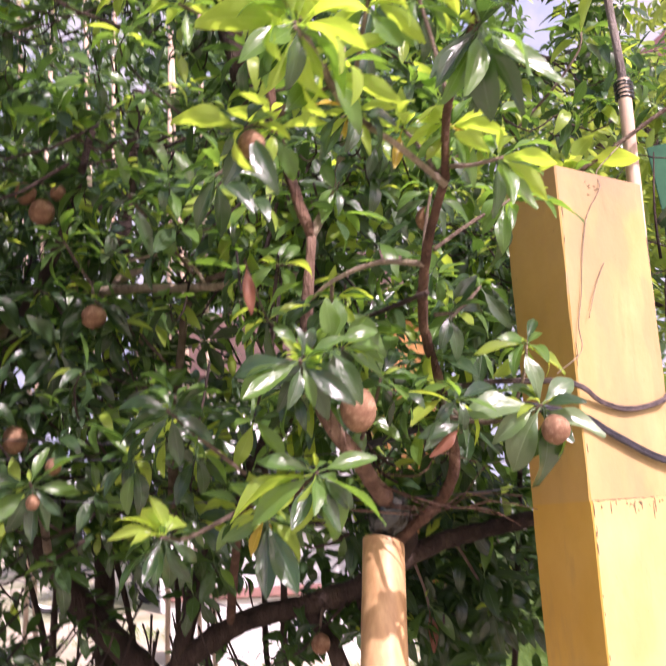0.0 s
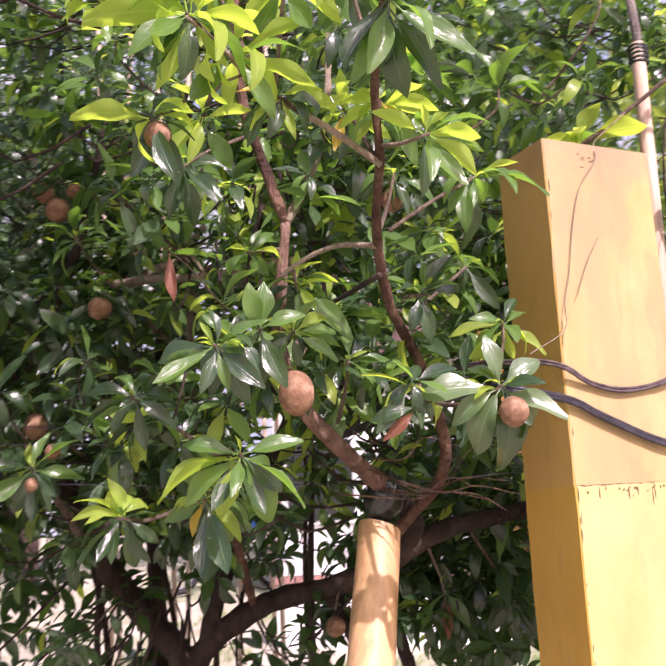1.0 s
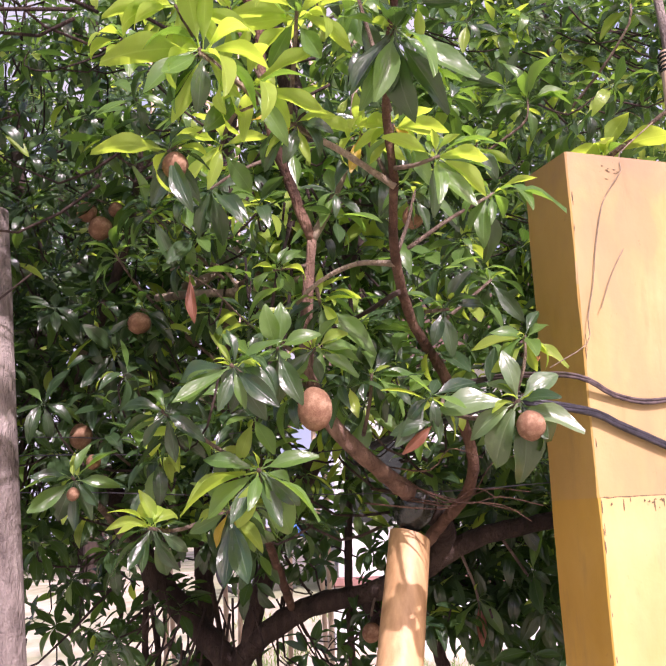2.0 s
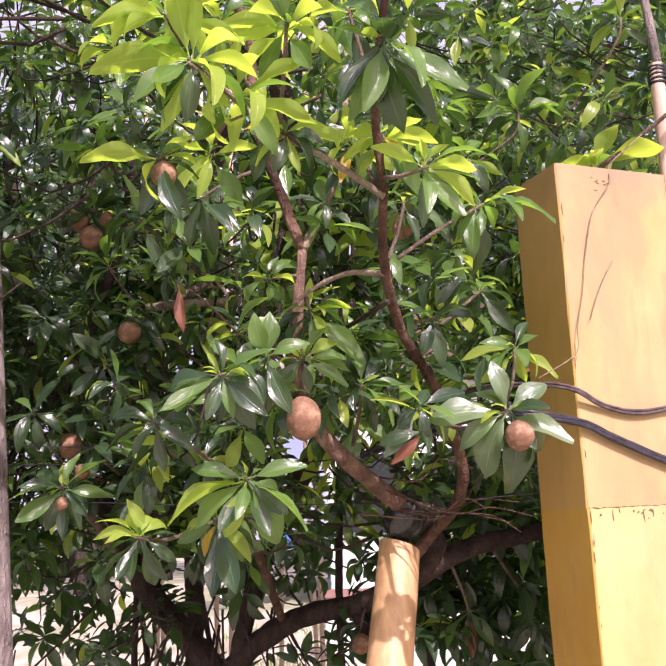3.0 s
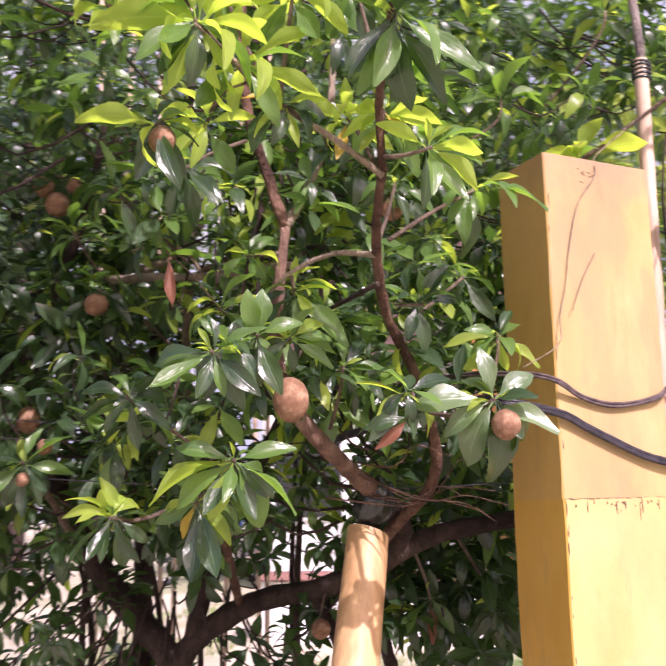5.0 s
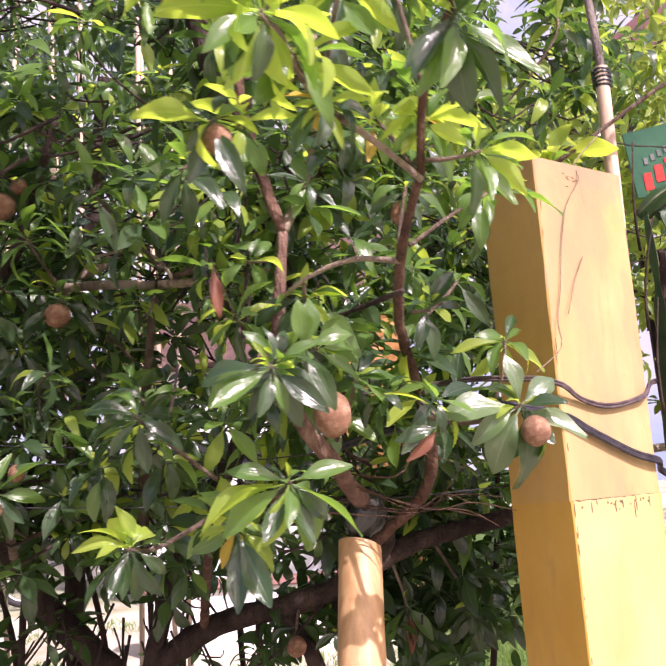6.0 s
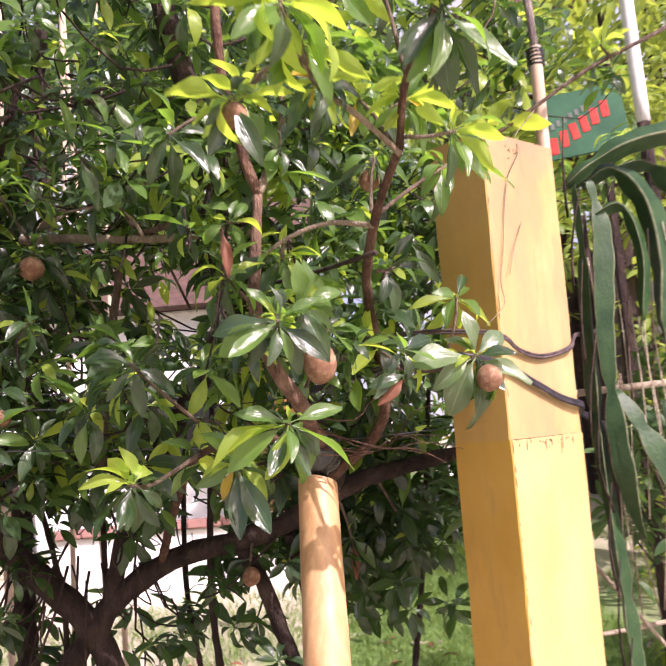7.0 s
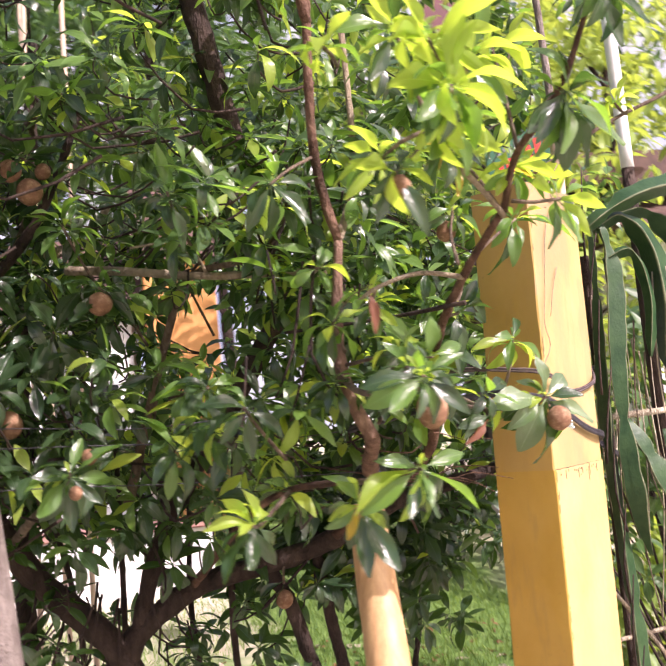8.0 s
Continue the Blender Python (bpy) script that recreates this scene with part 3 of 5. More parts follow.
for k in range(5):
    z = 2.570 + 0.010 * k
    ring = [Vector((0.7790, 2.490, z)) + Vector((math.cos(a), 1.15 * math.sin(a), 0.12 * math.sin(a + k))) * 0.0215 for a in [2 * math.pi * i / 14 for i in range(15)]]
    tube("tape", ring, 0.0048, 0.0048, PLASTIC, pole, "black tape binding", 6, 0.2, 0.01)
round_post("old_post", (-0.705, 1.93, -0.05), (-0.945, 2.02, 2.34), 0.046, GREY_WOOD, GREY_WOOD, "weathered grey wooden post with splits", "post", 0.008,
           ((2.0, 0.002), (1.69, 0.004), (1.2, 0.003)))


# ---- cables and dry vine on the pillar ----
def cable_bundle(name, points, radius, count, mat, label, category):
    c = thing(name, points[0], label, category)
    for i in range(count):
        line = spline(points, 0.03)
        twist = []
        for k, q in enumerate(line):
            a = 0.33 * k + 2 * math.pi * i / count
            twist.append(q + Vector((math.cos(a) * 0.3, -abs(math.sin(a)) * 0.4, math.sin(a))) * radius * 0.9)
        tube("strand", twist[::2] + [twist[-1]], radius * 0.75, radius * 0.75, mat, c, "", 7, 0.1, 0.02)
    return c


cable_bundle("climbing_vine", [(-0.02, 2.30, 1.80), (0.12, 2.29, 1.80), (0.24, 2.27, 1.80), (0.36, 2.20, 1.795), on_pillar(-0.035, 1.772, 0.012), on_pillar(0.018, 1.748, 0.012), on_pillar(0.092, 1.722, 0.010), on_pillar(0.17, 1.717, 0.010), on_pillar(0.25, 1.730, 0.010),
                               on_pillar(0.305, 1.752, 0.012), on_pillar(0.36, 1.775, -0.03), (0.90, 2.60, 1.80)],
             0.0045, 3, VINE, "dark twisted dry vine stem clinging to the pillar", "vine")
cable_bundle("cable_bundle", [(0.0, 2.26, 1.67), (0.15, 2.20, 1.700), (0.34, 2.13, 1.728), (0.42, 2.07, 1.715), on_pillar(0.005, 1.692, 0.014), on_pillar(0.06, 1.668, 0.012), on_pillar(0.125, 1.643, 0.012), on_pillar(0.21, 1.610, 0.012), on_pillar(0.305, 1.587, 0.012), on_pillar(0.36, 1.57, -0.03), (0.92, 2.58, 1.50)],
             0.0060, 5, CABLE, "bundle of black cables strung across the pillar", "cable")
for line in ([(-1.7, 1.97, 1.80), (-0.86, 2.13, 1.752), (-0.5, 2.20, 1.722), (-0.1, 2.27, 1.75), (0.0, 2.30, 1.80)], [(-1.7, 1.97, 1.74), (-0.86, 2.13, 1.705), (-0.5, 2.20, 1.682), (-0.2, 2.24, 1.664), (0.02, 2.26, 1.67)],
             [(-1.7, 1.97, 1.64), (-0.86, 2.13, 1.61), (-0.42, 2.24, 1.578), (0.1, 2.34, 1.555), (0.42, 2.36, 1.56)]):
    tagged(tube("wire", line, 0.0014, 0.0014, CABLE, None, "", 6, 0.25, 0.04), "thin dark fence wire strung through the tree", "wire")
tube("vine", [(0.72, 2.36, 2.39), on_pillar(0.155, 2.295, -0.01), on_pillar(0.142, 2.25, 0.008), on_pillar(0.085, 2.17, 0.005), on_pillar(0.052, 2.06, 0.005), on_pillar(0.036, 1.98, 0.006),
              on_pillar(0.012, 1.90, 0.008), on_pillar(-0.012, 1.84, 0.03), (0.46, 2.04, 1.78)], 0.0015, 0.0011, PALE_LIT_TWIG, None, "", 6, 0.2, 0.02)
tagged(bpy.data.objects["vine"], "thin dry vine trailing over the yellow pillar", "vine")
tube("vine", [on_pillar(0.125, 2.06, 0.006), on_pillar(0.085, 2.0, 0.008), on_pillar(0.045, 1.92, 0.012)], 0.0013, 0.0010, PALE_LIT_TWIG, None, "", 5, 0.2, 0.02)
tagged(bpy.data.objects["vine.001"], "short hair-thin strand against the yellow pillar", "vine")


# ---- the tree's wood ----
def limb(name, points, r0, r1, mat=BARK, label="", sides=12, knots=0.25):
    return tube(name, points, r0, r1, mat, TREE, label, sides, 0.26, 0.022, knots)


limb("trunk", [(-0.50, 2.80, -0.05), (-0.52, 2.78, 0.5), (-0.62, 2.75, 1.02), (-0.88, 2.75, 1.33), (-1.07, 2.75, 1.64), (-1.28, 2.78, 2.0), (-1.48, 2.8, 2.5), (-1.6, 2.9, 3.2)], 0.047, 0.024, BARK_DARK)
# one limb in two barks: shade coloured into the lower, sun into the upper
limb("limb", [(-0.95, 2.85, -0.05), (-0.90, 2.80, 0.60), (-0.66, 2.75, 1.05), (-0.42, 2.75, 1.24), (-0.15, 2.70, 1.30), (0.0, 2.62, 1.36), (0.095, 2.53, 1.455), (0.075, 2.41, 1.525)], 0.040, 0.027, BARK_DARK, "brown arching limb, its shade put into a darker bark colour")
limb("limb", [(0.083, 2.45, 1.505), (0.075, 2.41, 1.525), (0.045, 2.24, 1.590), (0.02, 2.08, 1.650), (-0.03, 2.02, 1.74), (-0.055, 2.0, 1.87), (-0.03, 2.007, 2.128)], 0.0235, 0.011, BARK_SUNLIT, "brown limb rising from the wrapped joint, sunlight put into its pale bark")
limb("limb", [(-0.01, 2.55, 1.37), (0.10, 2.45, 1.47), (0.20, 2.36, 1.55), (0.235, 2.28, 1.64), (0.215, 2.16, 1.80), (0.195, 1.98, 1.90), (0.211, 1.832, 1.99), (0.240, 1.735, 2.06), (0.261, 1.685, 2.095)], 0.017, 0.0080)
limb("branch", [(0.261, 1.685, 2.095), (0.272, 1.62, 2.19), (0.30, 1.55, 2.24), (0.335, 1.48, 2.31), (0.40, 1.42, 2.5)], 0.0085, 0.005, BARK, "", 9)
limb("branch", [(0.261, 1.685, 2.085), (0.185, 1.63, 2.145), (0.107, 1.578, 2.196), (0.08, 1.46, 2.215), (0.055, 1.34, 2.228)], 0.0066, 0.0030, PALE_LIT_TWIG, "", 9)
limb("branch", [(-0.03, 2.007, 2.12), (-0.065, 1.98, 2.25), (-0.085, 1.92, 2.38), (-0.08, 1.88, 2.6), (-0.05, 1.9, 3.0)], 0.0125, 0.009, BARK, "", 10)
limb("branch", [(-0.03, 2.007, 2.12), (0.02, 2.05, 2.24), (0.05, 2.1, 2.40), (0.06, 2.15, 2.7)], 0.011, 0.007, PALE_LIT_TWIG, "", 9)
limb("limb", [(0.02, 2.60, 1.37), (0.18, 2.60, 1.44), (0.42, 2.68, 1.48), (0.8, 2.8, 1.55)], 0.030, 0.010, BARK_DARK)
limb("branch", [(0.211, 1.832, 1.985), (0.12, 1.86, 2.005), (0.03, 1.88, 1.985), (-0.03, 1.9, 1.95)], 0.006, 0.004, PALE_LIT_TWIG, "", 8)
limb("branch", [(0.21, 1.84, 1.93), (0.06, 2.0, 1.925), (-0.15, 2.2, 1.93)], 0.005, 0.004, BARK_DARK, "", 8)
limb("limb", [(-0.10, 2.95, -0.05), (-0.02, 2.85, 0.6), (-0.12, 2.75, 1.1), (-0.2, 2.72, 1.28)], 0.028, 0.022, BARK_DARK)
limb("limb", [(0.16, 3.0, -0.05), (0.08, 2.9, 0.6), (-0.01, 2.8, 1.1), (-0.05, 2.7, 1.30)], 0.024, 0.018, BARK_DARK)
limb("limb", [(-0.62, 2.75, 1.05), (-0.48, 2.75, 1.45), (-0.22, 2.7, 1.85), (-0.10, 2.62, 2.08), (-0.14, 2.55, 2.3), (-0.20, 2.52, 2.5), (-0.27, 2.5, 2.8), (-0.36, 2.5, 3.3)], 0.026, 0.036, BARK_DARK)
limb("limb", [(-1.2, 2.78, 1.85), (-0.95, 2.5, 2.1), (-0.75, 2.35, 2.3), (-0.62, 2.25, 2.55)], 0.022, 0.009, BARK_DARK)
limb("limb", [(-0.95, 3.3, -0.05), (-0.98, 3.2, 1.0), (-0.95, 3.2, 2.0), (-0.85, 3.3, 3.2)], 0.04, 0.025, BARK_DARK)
limb("branch", [(-0.60, 2.75, 1.5), (-0.45, 2.4, 1.95), (-0.38, 2.3, 2.1), (-0.25, 2.2, 2.12)], 0.016, 0.008, TWIG)
limb("limb", [(-0.08, 1.88, 2.6), (-0.2, 1.7, 2.95), (-0.45, 1.45, 3.1), (-0.8, 1.2, 3.2)], 0.012, 0.006)
limb("branch", [(-0.9, 2.6, 1.45), (-0.78, 2.3, 1.55), (-0.70, 2.10, 1.595)], 0.013, 0.007, TWIG)
limb("branch", [(-0.42, 2.7, 1.26), (-0.30, 2.3, 1.45), (-0.20, 2.0, 1.55), (-0.02, 1.72, 1.57)], 0.013, 0.006, BARK)
limb("branch", [(-0.06, 2.0, 1.80), (-0.05, 1.8, 1.75), (0.005, 1.56, 1.74)], 0.008, 0.005, TWIG)
gen = random.Random(15)
for x in (-1.25, -1.05, -0.82, -0.72, -0.38, -0.28, 0.30):
    y = gen.uniform(2.9, 3.3)
    limb("stem", [(x, y, -0.05), (x + gen.uniform(-.05, .05), y, 0.55), (x + gen.uniform(-.1, .1), y - 0.05, 1.1), (x + gen.uniform(-.15, .15), y - 0.1, 1.7)], gen.uniform(0.010, 0.018), 0.008, BARK_DARK, "", 8, 0.1)
gen = random.Random(12)
for i in range(7):
    a = Vector((0.0 + gen.uniform(-.05, .15), 2.25 + gen.uniform(-.1, .15), 1.52 + gen.uniform(0, .12)))
    b = Vector((0.36 + gen.uniform(-.08, .1), 2.25 + gen.uniform(-.1, .1), 1.53 + gen.uniform(-.06, .1)))
    mid = a.lerp(b, 0.5) + Vector((0, 0, gen.uniform(-.06, .02)))
    mid2 = a.lerp(b, 0.75) + Vector((gen.uniform(-.02, .02), gen.uniform(-.02, .02), gen.uniform(-.03, .03)))
    limb("dry_twig", [a, mid, mid2, b], 0.0022, 0.0009, BARK, "", 6, 0.0)
bm = bmesh.new()
bmesh.ops.create_uvsphere(bm, u_segments=36, v_segments=24, radius=1)
for v in bm.verts:
    v.co *= 1 + 0.14 * noise.noise(v.co * 2.2) + 0.07 * noise.noise(v.co * 6.0)
bmesh.ops.transform(bm, matrix=pose(0.066, 2.365, 1.522, 0, 20, 0) @ Matrix.Diagonal((0.050, 0.048, 0.062, 1)), verts=bm.verts)
part("wrap", bm, PLASTIC, TREE, "glossy black plastic wrapped round the limb", None, True)

# ---- twigs with their leaves and fruit ----
rosette((0.085, 1.45, 2.218), [(0.10, 1.55, 2.20)], [
    ("y", 170, 0.15, 10), ("y", 200, 0.15, 0), ("y", 40, 0.15, 0), ("y", 15, 0.14, 20), ("y", -20, 0.15, 10), ("m", 230, 0.13, 10), ("y", 75, 0.12, -20), ("m", 300, 0.12, 20)], 0.003)
rosette((0.02, 1.33, 2.315), [(0.045, 1.34, 2.26)], [("y", 165, 0.15, 10), ("y", 130, 0.14, 0), ("y", 100, 0.13, -20), ("y", 60, 0.15, 0), ("y", 25, 0.15, 10), ("y", 190, 0.13, 20), ("y", -15, 0.14, 0)], 0.003)
rosette((0.055, 1.34, 2.235), [(0.09, 1.5, 2.20)], [
    ("y", 164, 0.175, 0), ("y", 178, 0.135, 25), ("y", 132, 0.10, -20), ("y", 103, 0.135, 10), ("y", 80, 0.13, -10), ("y", 50, 0.155, 10),
    ("y", 17, 0.135, 5), ("m", 200, 0.13, 15), ("m", 216, 0.125, 30), ("g", 268, 0.105, 35), ("y", -26, 0.165, 20), ("m", -17, 0.15, 0),
    ("g", 246, 0.115, -5), ("m", 228, 0.115, 10)])
rosette((-0.14, 1.42, 2.34), [(-0.08, 1.6, 2.38), (-0.11, 1.5, 2.36)], [
    ("y", 170, 0.10, 10), ("y", 205, 0.085, 0), ("y", 140, 0.11, 20), ("m", 30, 0.10, 0), ("y", 80, 0.09, 0)])
low = rosette((-0.04, 1.40, 2.105), [(0.085, 1.5, 2.207), (0.03, 1.46, 2.17)], [
    ("y", 161, 0.14, 10), ("y", 200, 0.12, 15), ("g", 216, 0.075, 20), ("g", 240, 0.115, 10), ("g", 286, 0.135, 20), ("g", 300, 0.105, 0),
    ("g", 76, 0.08, 0), ("y", 8, 0.08, 0), ("m", 55, 0.07, 10), ("g", -20, 0.08, 20)], 0.0024)
fruit((-0.028, 1.412, 2.112), 0.043, low, 1.06, (0, 10, 0), 0.006)
rosette((0.107, 1.572, 2.20), [(0.14, 1.6, 2.175)], [
    ("y", 30, 0.085, 0), ("g", -14, 0.10, 15), ("y", 215, 0.09, 10), ("g", 237, 0.11, 10), ("g", 203, 0.12, 20), ("y", 160, 0.06, 0),
    ("m", 66, 0.08, 0), ("o", 172, 0.075, 10), ("g", 262, 0.09, 20), ("o", 250, 0.055, 0)])
rosette((0.275, 1.65, 2.19), [(0.262, 1.67, 2.13)], [
    ("y", 10, 0.12, 0), ("m", 312, 0.14, 10), ("y", 165, 0.10, 10), ("y", 193, 0.06, 0), ("o", 296, 0.065, 10), ("y", 140, 0.09, 10), ("m", 60, 0.10, 0), ("m", 335, 0.13, -5),
    ("y", 25, 0.11, 20), ("m", 325, 0.11, 20), ("m", 218, 0.08, 0)])
rosette((0.395, 1.95, 2.135), [(0.23, 1.86, 2.02), (0.31, 1.9, 2.08)], [
    ("m", 12, 0.175, 46), ("m", 30, 0.14, 30), ("y", 34, 0.105, 0), ("m", 225, 0.085, 10), ("g", 276, 0.165, 0), ("m", 20, 0.075, 10), ("m", 135, 0.115, 0), ("m", 160, 0.10, 10), ("g", 100, 0.09, -10)])
rosette((0.335, 1.485, 2.28), [(0.31, 1.54, 2.24)], [
    ("g", 268, 0.17, 5), ("g", 258, 0.11, 25), ("m", 244, 0.15, 0), ("g", 302, 0.17, 5), ("m", 316, 0.18, 0), ("g", 228, 0.14, 15), ("g", 212, 0.12, 10),
    ("g", 82, 0.10, 10), ("m", 150, 0.11, 0), ("g", 286, 0.14, 15), ("g", 276, 0.15, -20), ("m", 326, 0.15, 25)])
rosette((0.405, 1.42, 2.47), [(0.385, 1.44, 2.42)], [("g", 250, 0.12, 10), ("g", 300, 0.13, 10), ("g", 200, 0.12, 0), ("g", 340, 0.14, 0), ("m", 60, 0.12, 10), ("m", 120, 0.12, 10), ("g", 275, 0.15, 20)])
rosette((0.409, 2.09, 1.862), [(0.36, 2.1, 1.70), (0.40, 2.1, 1.80)], [("y", 175, 0.125, 5), ("g", 64, 0.085, 0), ("y", -3, 0.10, 5), ("y", -27, 0.115, -5), ("m", 200, 0.11, 62), ("m", 300, 0.11, 62)])
right = rosette((0.411, 1.925, 1.707), [(0.22, 2.12, 1.72), (0.30, 2.02, 1.69), (0.37, 1.95, 1.69)], [
    ("p", 168, 0.16, 10), ("p", 200, 0.125, 20), ("p", 126, 0.085, 0), ("y", 106, 0.095, 5), ("y", 88, 0.06, 10), ("p", 36, 0.11, 10), ("p", -14, 0.15, 15),
    ("m", -24, 0.13, 0), ("p", 238, 0.16, 20), ("g", 311, 0.15, 10), ("g", 277, 0.185, 10), ("g", 300, 0.10, 0), ("y", 24, 0.05, 15), ("g", 268, 0.16, -48), ("g", 232, 0.15, -50), ("g", 305, 0.15, -45), ("g", 200, 0.14, -45)], 0.005, 1.0, 1.22)
fruit((0.425, 1.912, 1.692), 0.0555, right, 1.05, (0, -6, 0), 0.008)
rosette((0.599, 2.42, 2.345), [(0.66, 2.41, 2.375), (0.63, 2.415, 2.36)], [("y", 150, 0.105, 0), ("y", 118, 0.105, 10), ("y", 70, 0.12, 0), ("y", 28, 0.155, 0), ("y", 95, 0.085, 0), ("m", 172, 0.08, 0)], 0.004, 1.12, 1.4)
rosette((0.008, 1.603, 1.592), [(-0.08, 1.8, 1.565), (-0.03, 1.7, 1.58)], [
    ("m", -23, 0.155, 15), ("m", -64, 0.16, 25), ("m", 262, 0.095, 45), ("m", 207, 0.15, 15), ("y", 184, 0.175, 0), ("m", 22, 0.115, 0), ("g", 118, 0.075, 0), ("m", 152, 0.11, 0),
    ("g", 240, 0.11, 10), ("g", 285, 0.11, 5), ("m", 60, 0.06, -20)], 0.005)
rosette((-0.306, 1.755, 1.505), [(-0.2, 1.98, 1.55), (-0.28, 1.84, 1.50)], [
    ("y", 157, 0.118, 10), ("y", 125, 0.10, 0), ("y", 100, 0.09, 5), ("y", 75, 0.10, 0), ("y", 40, 0.105, 5), ("y", 140, 0.085, 20), ("y", 60, 0.08, 20),
    ("g", 210, 0.145, 10), ("g", 276, 0.135, 0), ("g", 300, 0.11, 10), ("g", 322, 0.09, 0), ("g", 245, 0.10, 0), ("g", 180, 0.10, -10)], 0.0045)
rosette((-0.10, 1.69, 1.525), [(-0.1, 1.85, 1.57), (-0.09, 1.75, 1.545)], [
    ("g", 274, 0.15, 5), ("g", 296, 0.155, 0), ("m", 312, 0.10, 15), ("o", 284, 0.12, 0), ("o", 236, 0.075, 10), ("g", 316, 0.145, 0), ("m", 200, 0.09, 10), ("g", 260, 0.11, 0),
    ("m", 130, 0.10, 0), ("y", 105, 0.085, 10), ("y", 160, 0.09, 10), ("g", 340, 0.10, 10)])
left = rosette((-0.675, 2.01, 1.635), [(-0.70, 2.10, 1.59)], [
    ("m", 172, 0.13, 5), ("y", 200, 0.125, 10), ("m", 216, 0.145, 15), ("m", 76, 0.095, 0), ("m", 40, 0.14, 0), ("g", 268, 0.13, 0), ("m", 150, 0.085, -10), ("g", 292, 0.12, 0), ("g", 244, 0.13, 0), ("g", 320, 0.10, 10)])
fruit((-0.660, 2.00, 1.615), 0.030, left, 1.1, (0, 12, 0), 0.006)
fruit((-0.640, 2.04, 1.690), 0.036, left, 1.05, (0, -10, 0), 0.004)
rosette((0.006, 1.515, 1.762), [(0.0, 1.6, 1.745)], [
    ("m", 192, 0.145, 10), ("m", 216, 0.125, 30), ("g", -36, 0.12, 15), ("g", -12, 0.10, 0), ("y", 122, 0.055, 0), ("y", 52, 0.06, 0), ("g", 300, 0.125, 0), ("g", 252, 0.085, 10), ("m", 30, 0.10, -10), ("g", 175, 0.13, -5)])
rosette((0.013, 1.93, 1.945), [(0.02, 1.89, 1.975)], [
    ("y", 8, 0.09, 0), ("y", 92, 0.075, 0), ("g", 204, 0.10, 10), ("y", 310, 0.085, 10), ("g", 240, 0.085, 10), ("m", 322, 0.17, 0), ("m", 150, 0.09, 0), ("g", 190, 0.15, 10), ("y", 45, 0.07, 0), ("m", 275, 0.09, 10)])
rosette((-0.10, 1.945, 2.045), [(-0.04, 2.0, 2.06)], [("m", 262, 0.075, 20), ("m", 292, 0.065, 10), ("y", 20, 0.10, 0), ("y", 150, 0.07, 0), ("m", 45, 0.09, 0), ("m", 200, 0.10, 0)])
big = rosette((0.045, 1.80, 1.83), [(-0.05, 1.95, 1.82), (0.0, 1.86, 1.825)], [
    ("y", 150, 0.085, 0), ("y", 30, 0.10, 0), ("m", 60, 0.09, 10), ("y", 100, 0.08, 0), ("m", -10, 0.11, 0), ("g", 190, 0.10, 0), ("m", 330, 0.11, 10), ("y", 75, 0.09, -10), ("g", 215, 0.09, 0), ("m", 10, 0.10, 10)])
fruit((0.072, 1.715, 1.762), 0.064, big, 1.28, (0, 0, 0), 0.02)
rosette((0.052, 1.605, 1.800), [(0.0, 1.72, 1.79), (0.03, 1.65, 1.80)], [("g", 268, 0.135, 0), ("g", 292, 0.12, 10), ("g", 250, 0.125, -5), ("m", 200, 0.10, 10), ("m", 30, 0.09, 0)], 0.003, 1.0, 1.15)
rosette((0.0, 1.60, 1.785), [(-0.05, 1.80, 1.76), (-0.02, 1.68, 1.775)], [("g", -18, 0.10, 10), ("g", -42, 0.105, 0), ("g", -70, 0.11, 10), ("m", 15, 0.08, 0), ("g", 200, 0.10, 0), ("g", 240, 0.11, 0), ("m", 120, 0.08, 0)], 0.003)
upper = rosette((0.235, 1.93, 2.165), [(0.21, 1.86, 2.02), (0.22, 1.92, 2.1)], [("m", 120, 0.09, 0), ("g", 40, 0.10, 0), ("g", 200, 0.09, 0), ("m", 330, 0.12, 0), ("g", 290, 0.09, 0), ("m", 250, 0.05, 0)])
fruit((0.225, 1.955, 2.147), 0.046, upper, 1.12, (0, 8, 0), 0.006)
pair = rosette((-0.775, 2.25, 2.43), [(-0.70, 2.3, 2.38), (-0.74, 2.28, 2.41)], [("g", 180, 0.13, 0), ("g", 220, 0.12, 0), ("g", 300, 0.13, 10), ("g", 330, 0.13, 0), ("g", 20, 0.12, 0), ("m", 80, 0.11, 0), ("g", 140, 0.12, 0), ("g", 260, 0.12, -10)])
fruit((-0.80, 2.24, 2.425), 0.058, pair, 1.0, (0, 0, 0), 0.005)
fruit((-0.755, 2.24, 2.375), 0.066, pair, 1.05, (0, 0, 0), 0.005)
fruit((-0.715, 2.27, 2.42), 0.040, pair, 1.1, (0, 20, 0), 0.005)
side = rosette((-0.60, 2.20, 2.075), [(-0.5, 2.45, 1.95), (-0.56, 2.28, 2.05)], [("g", 0, 0.12, 0), ("g", 320, 0.12, 0), ("g", 280, 0.13, 5), ("g", 235, 0.13, 0), ("g", 200, 0.13, 0), ("g", 150, 0.12, 0), ("g", 90, 0.11, 0), ("g", 45, 0.12, 0)])
fruit((-0.60, 2.19, 2.068), 0.062, side, 0.95, (0, 0, 0), 0.005)
rosette((-0.72, 2.25, 1.98), [(-0.78, 2.5, 1.85), (-0.74, 2.35, 1.95)], [("g", a, 0.15, b) for a, b in ((0, 0), (35, 10), (70, 0), (110, 0), (150, 5), (190, 0), (230, 0), (265, 10), (300, 0), (330, 0))])
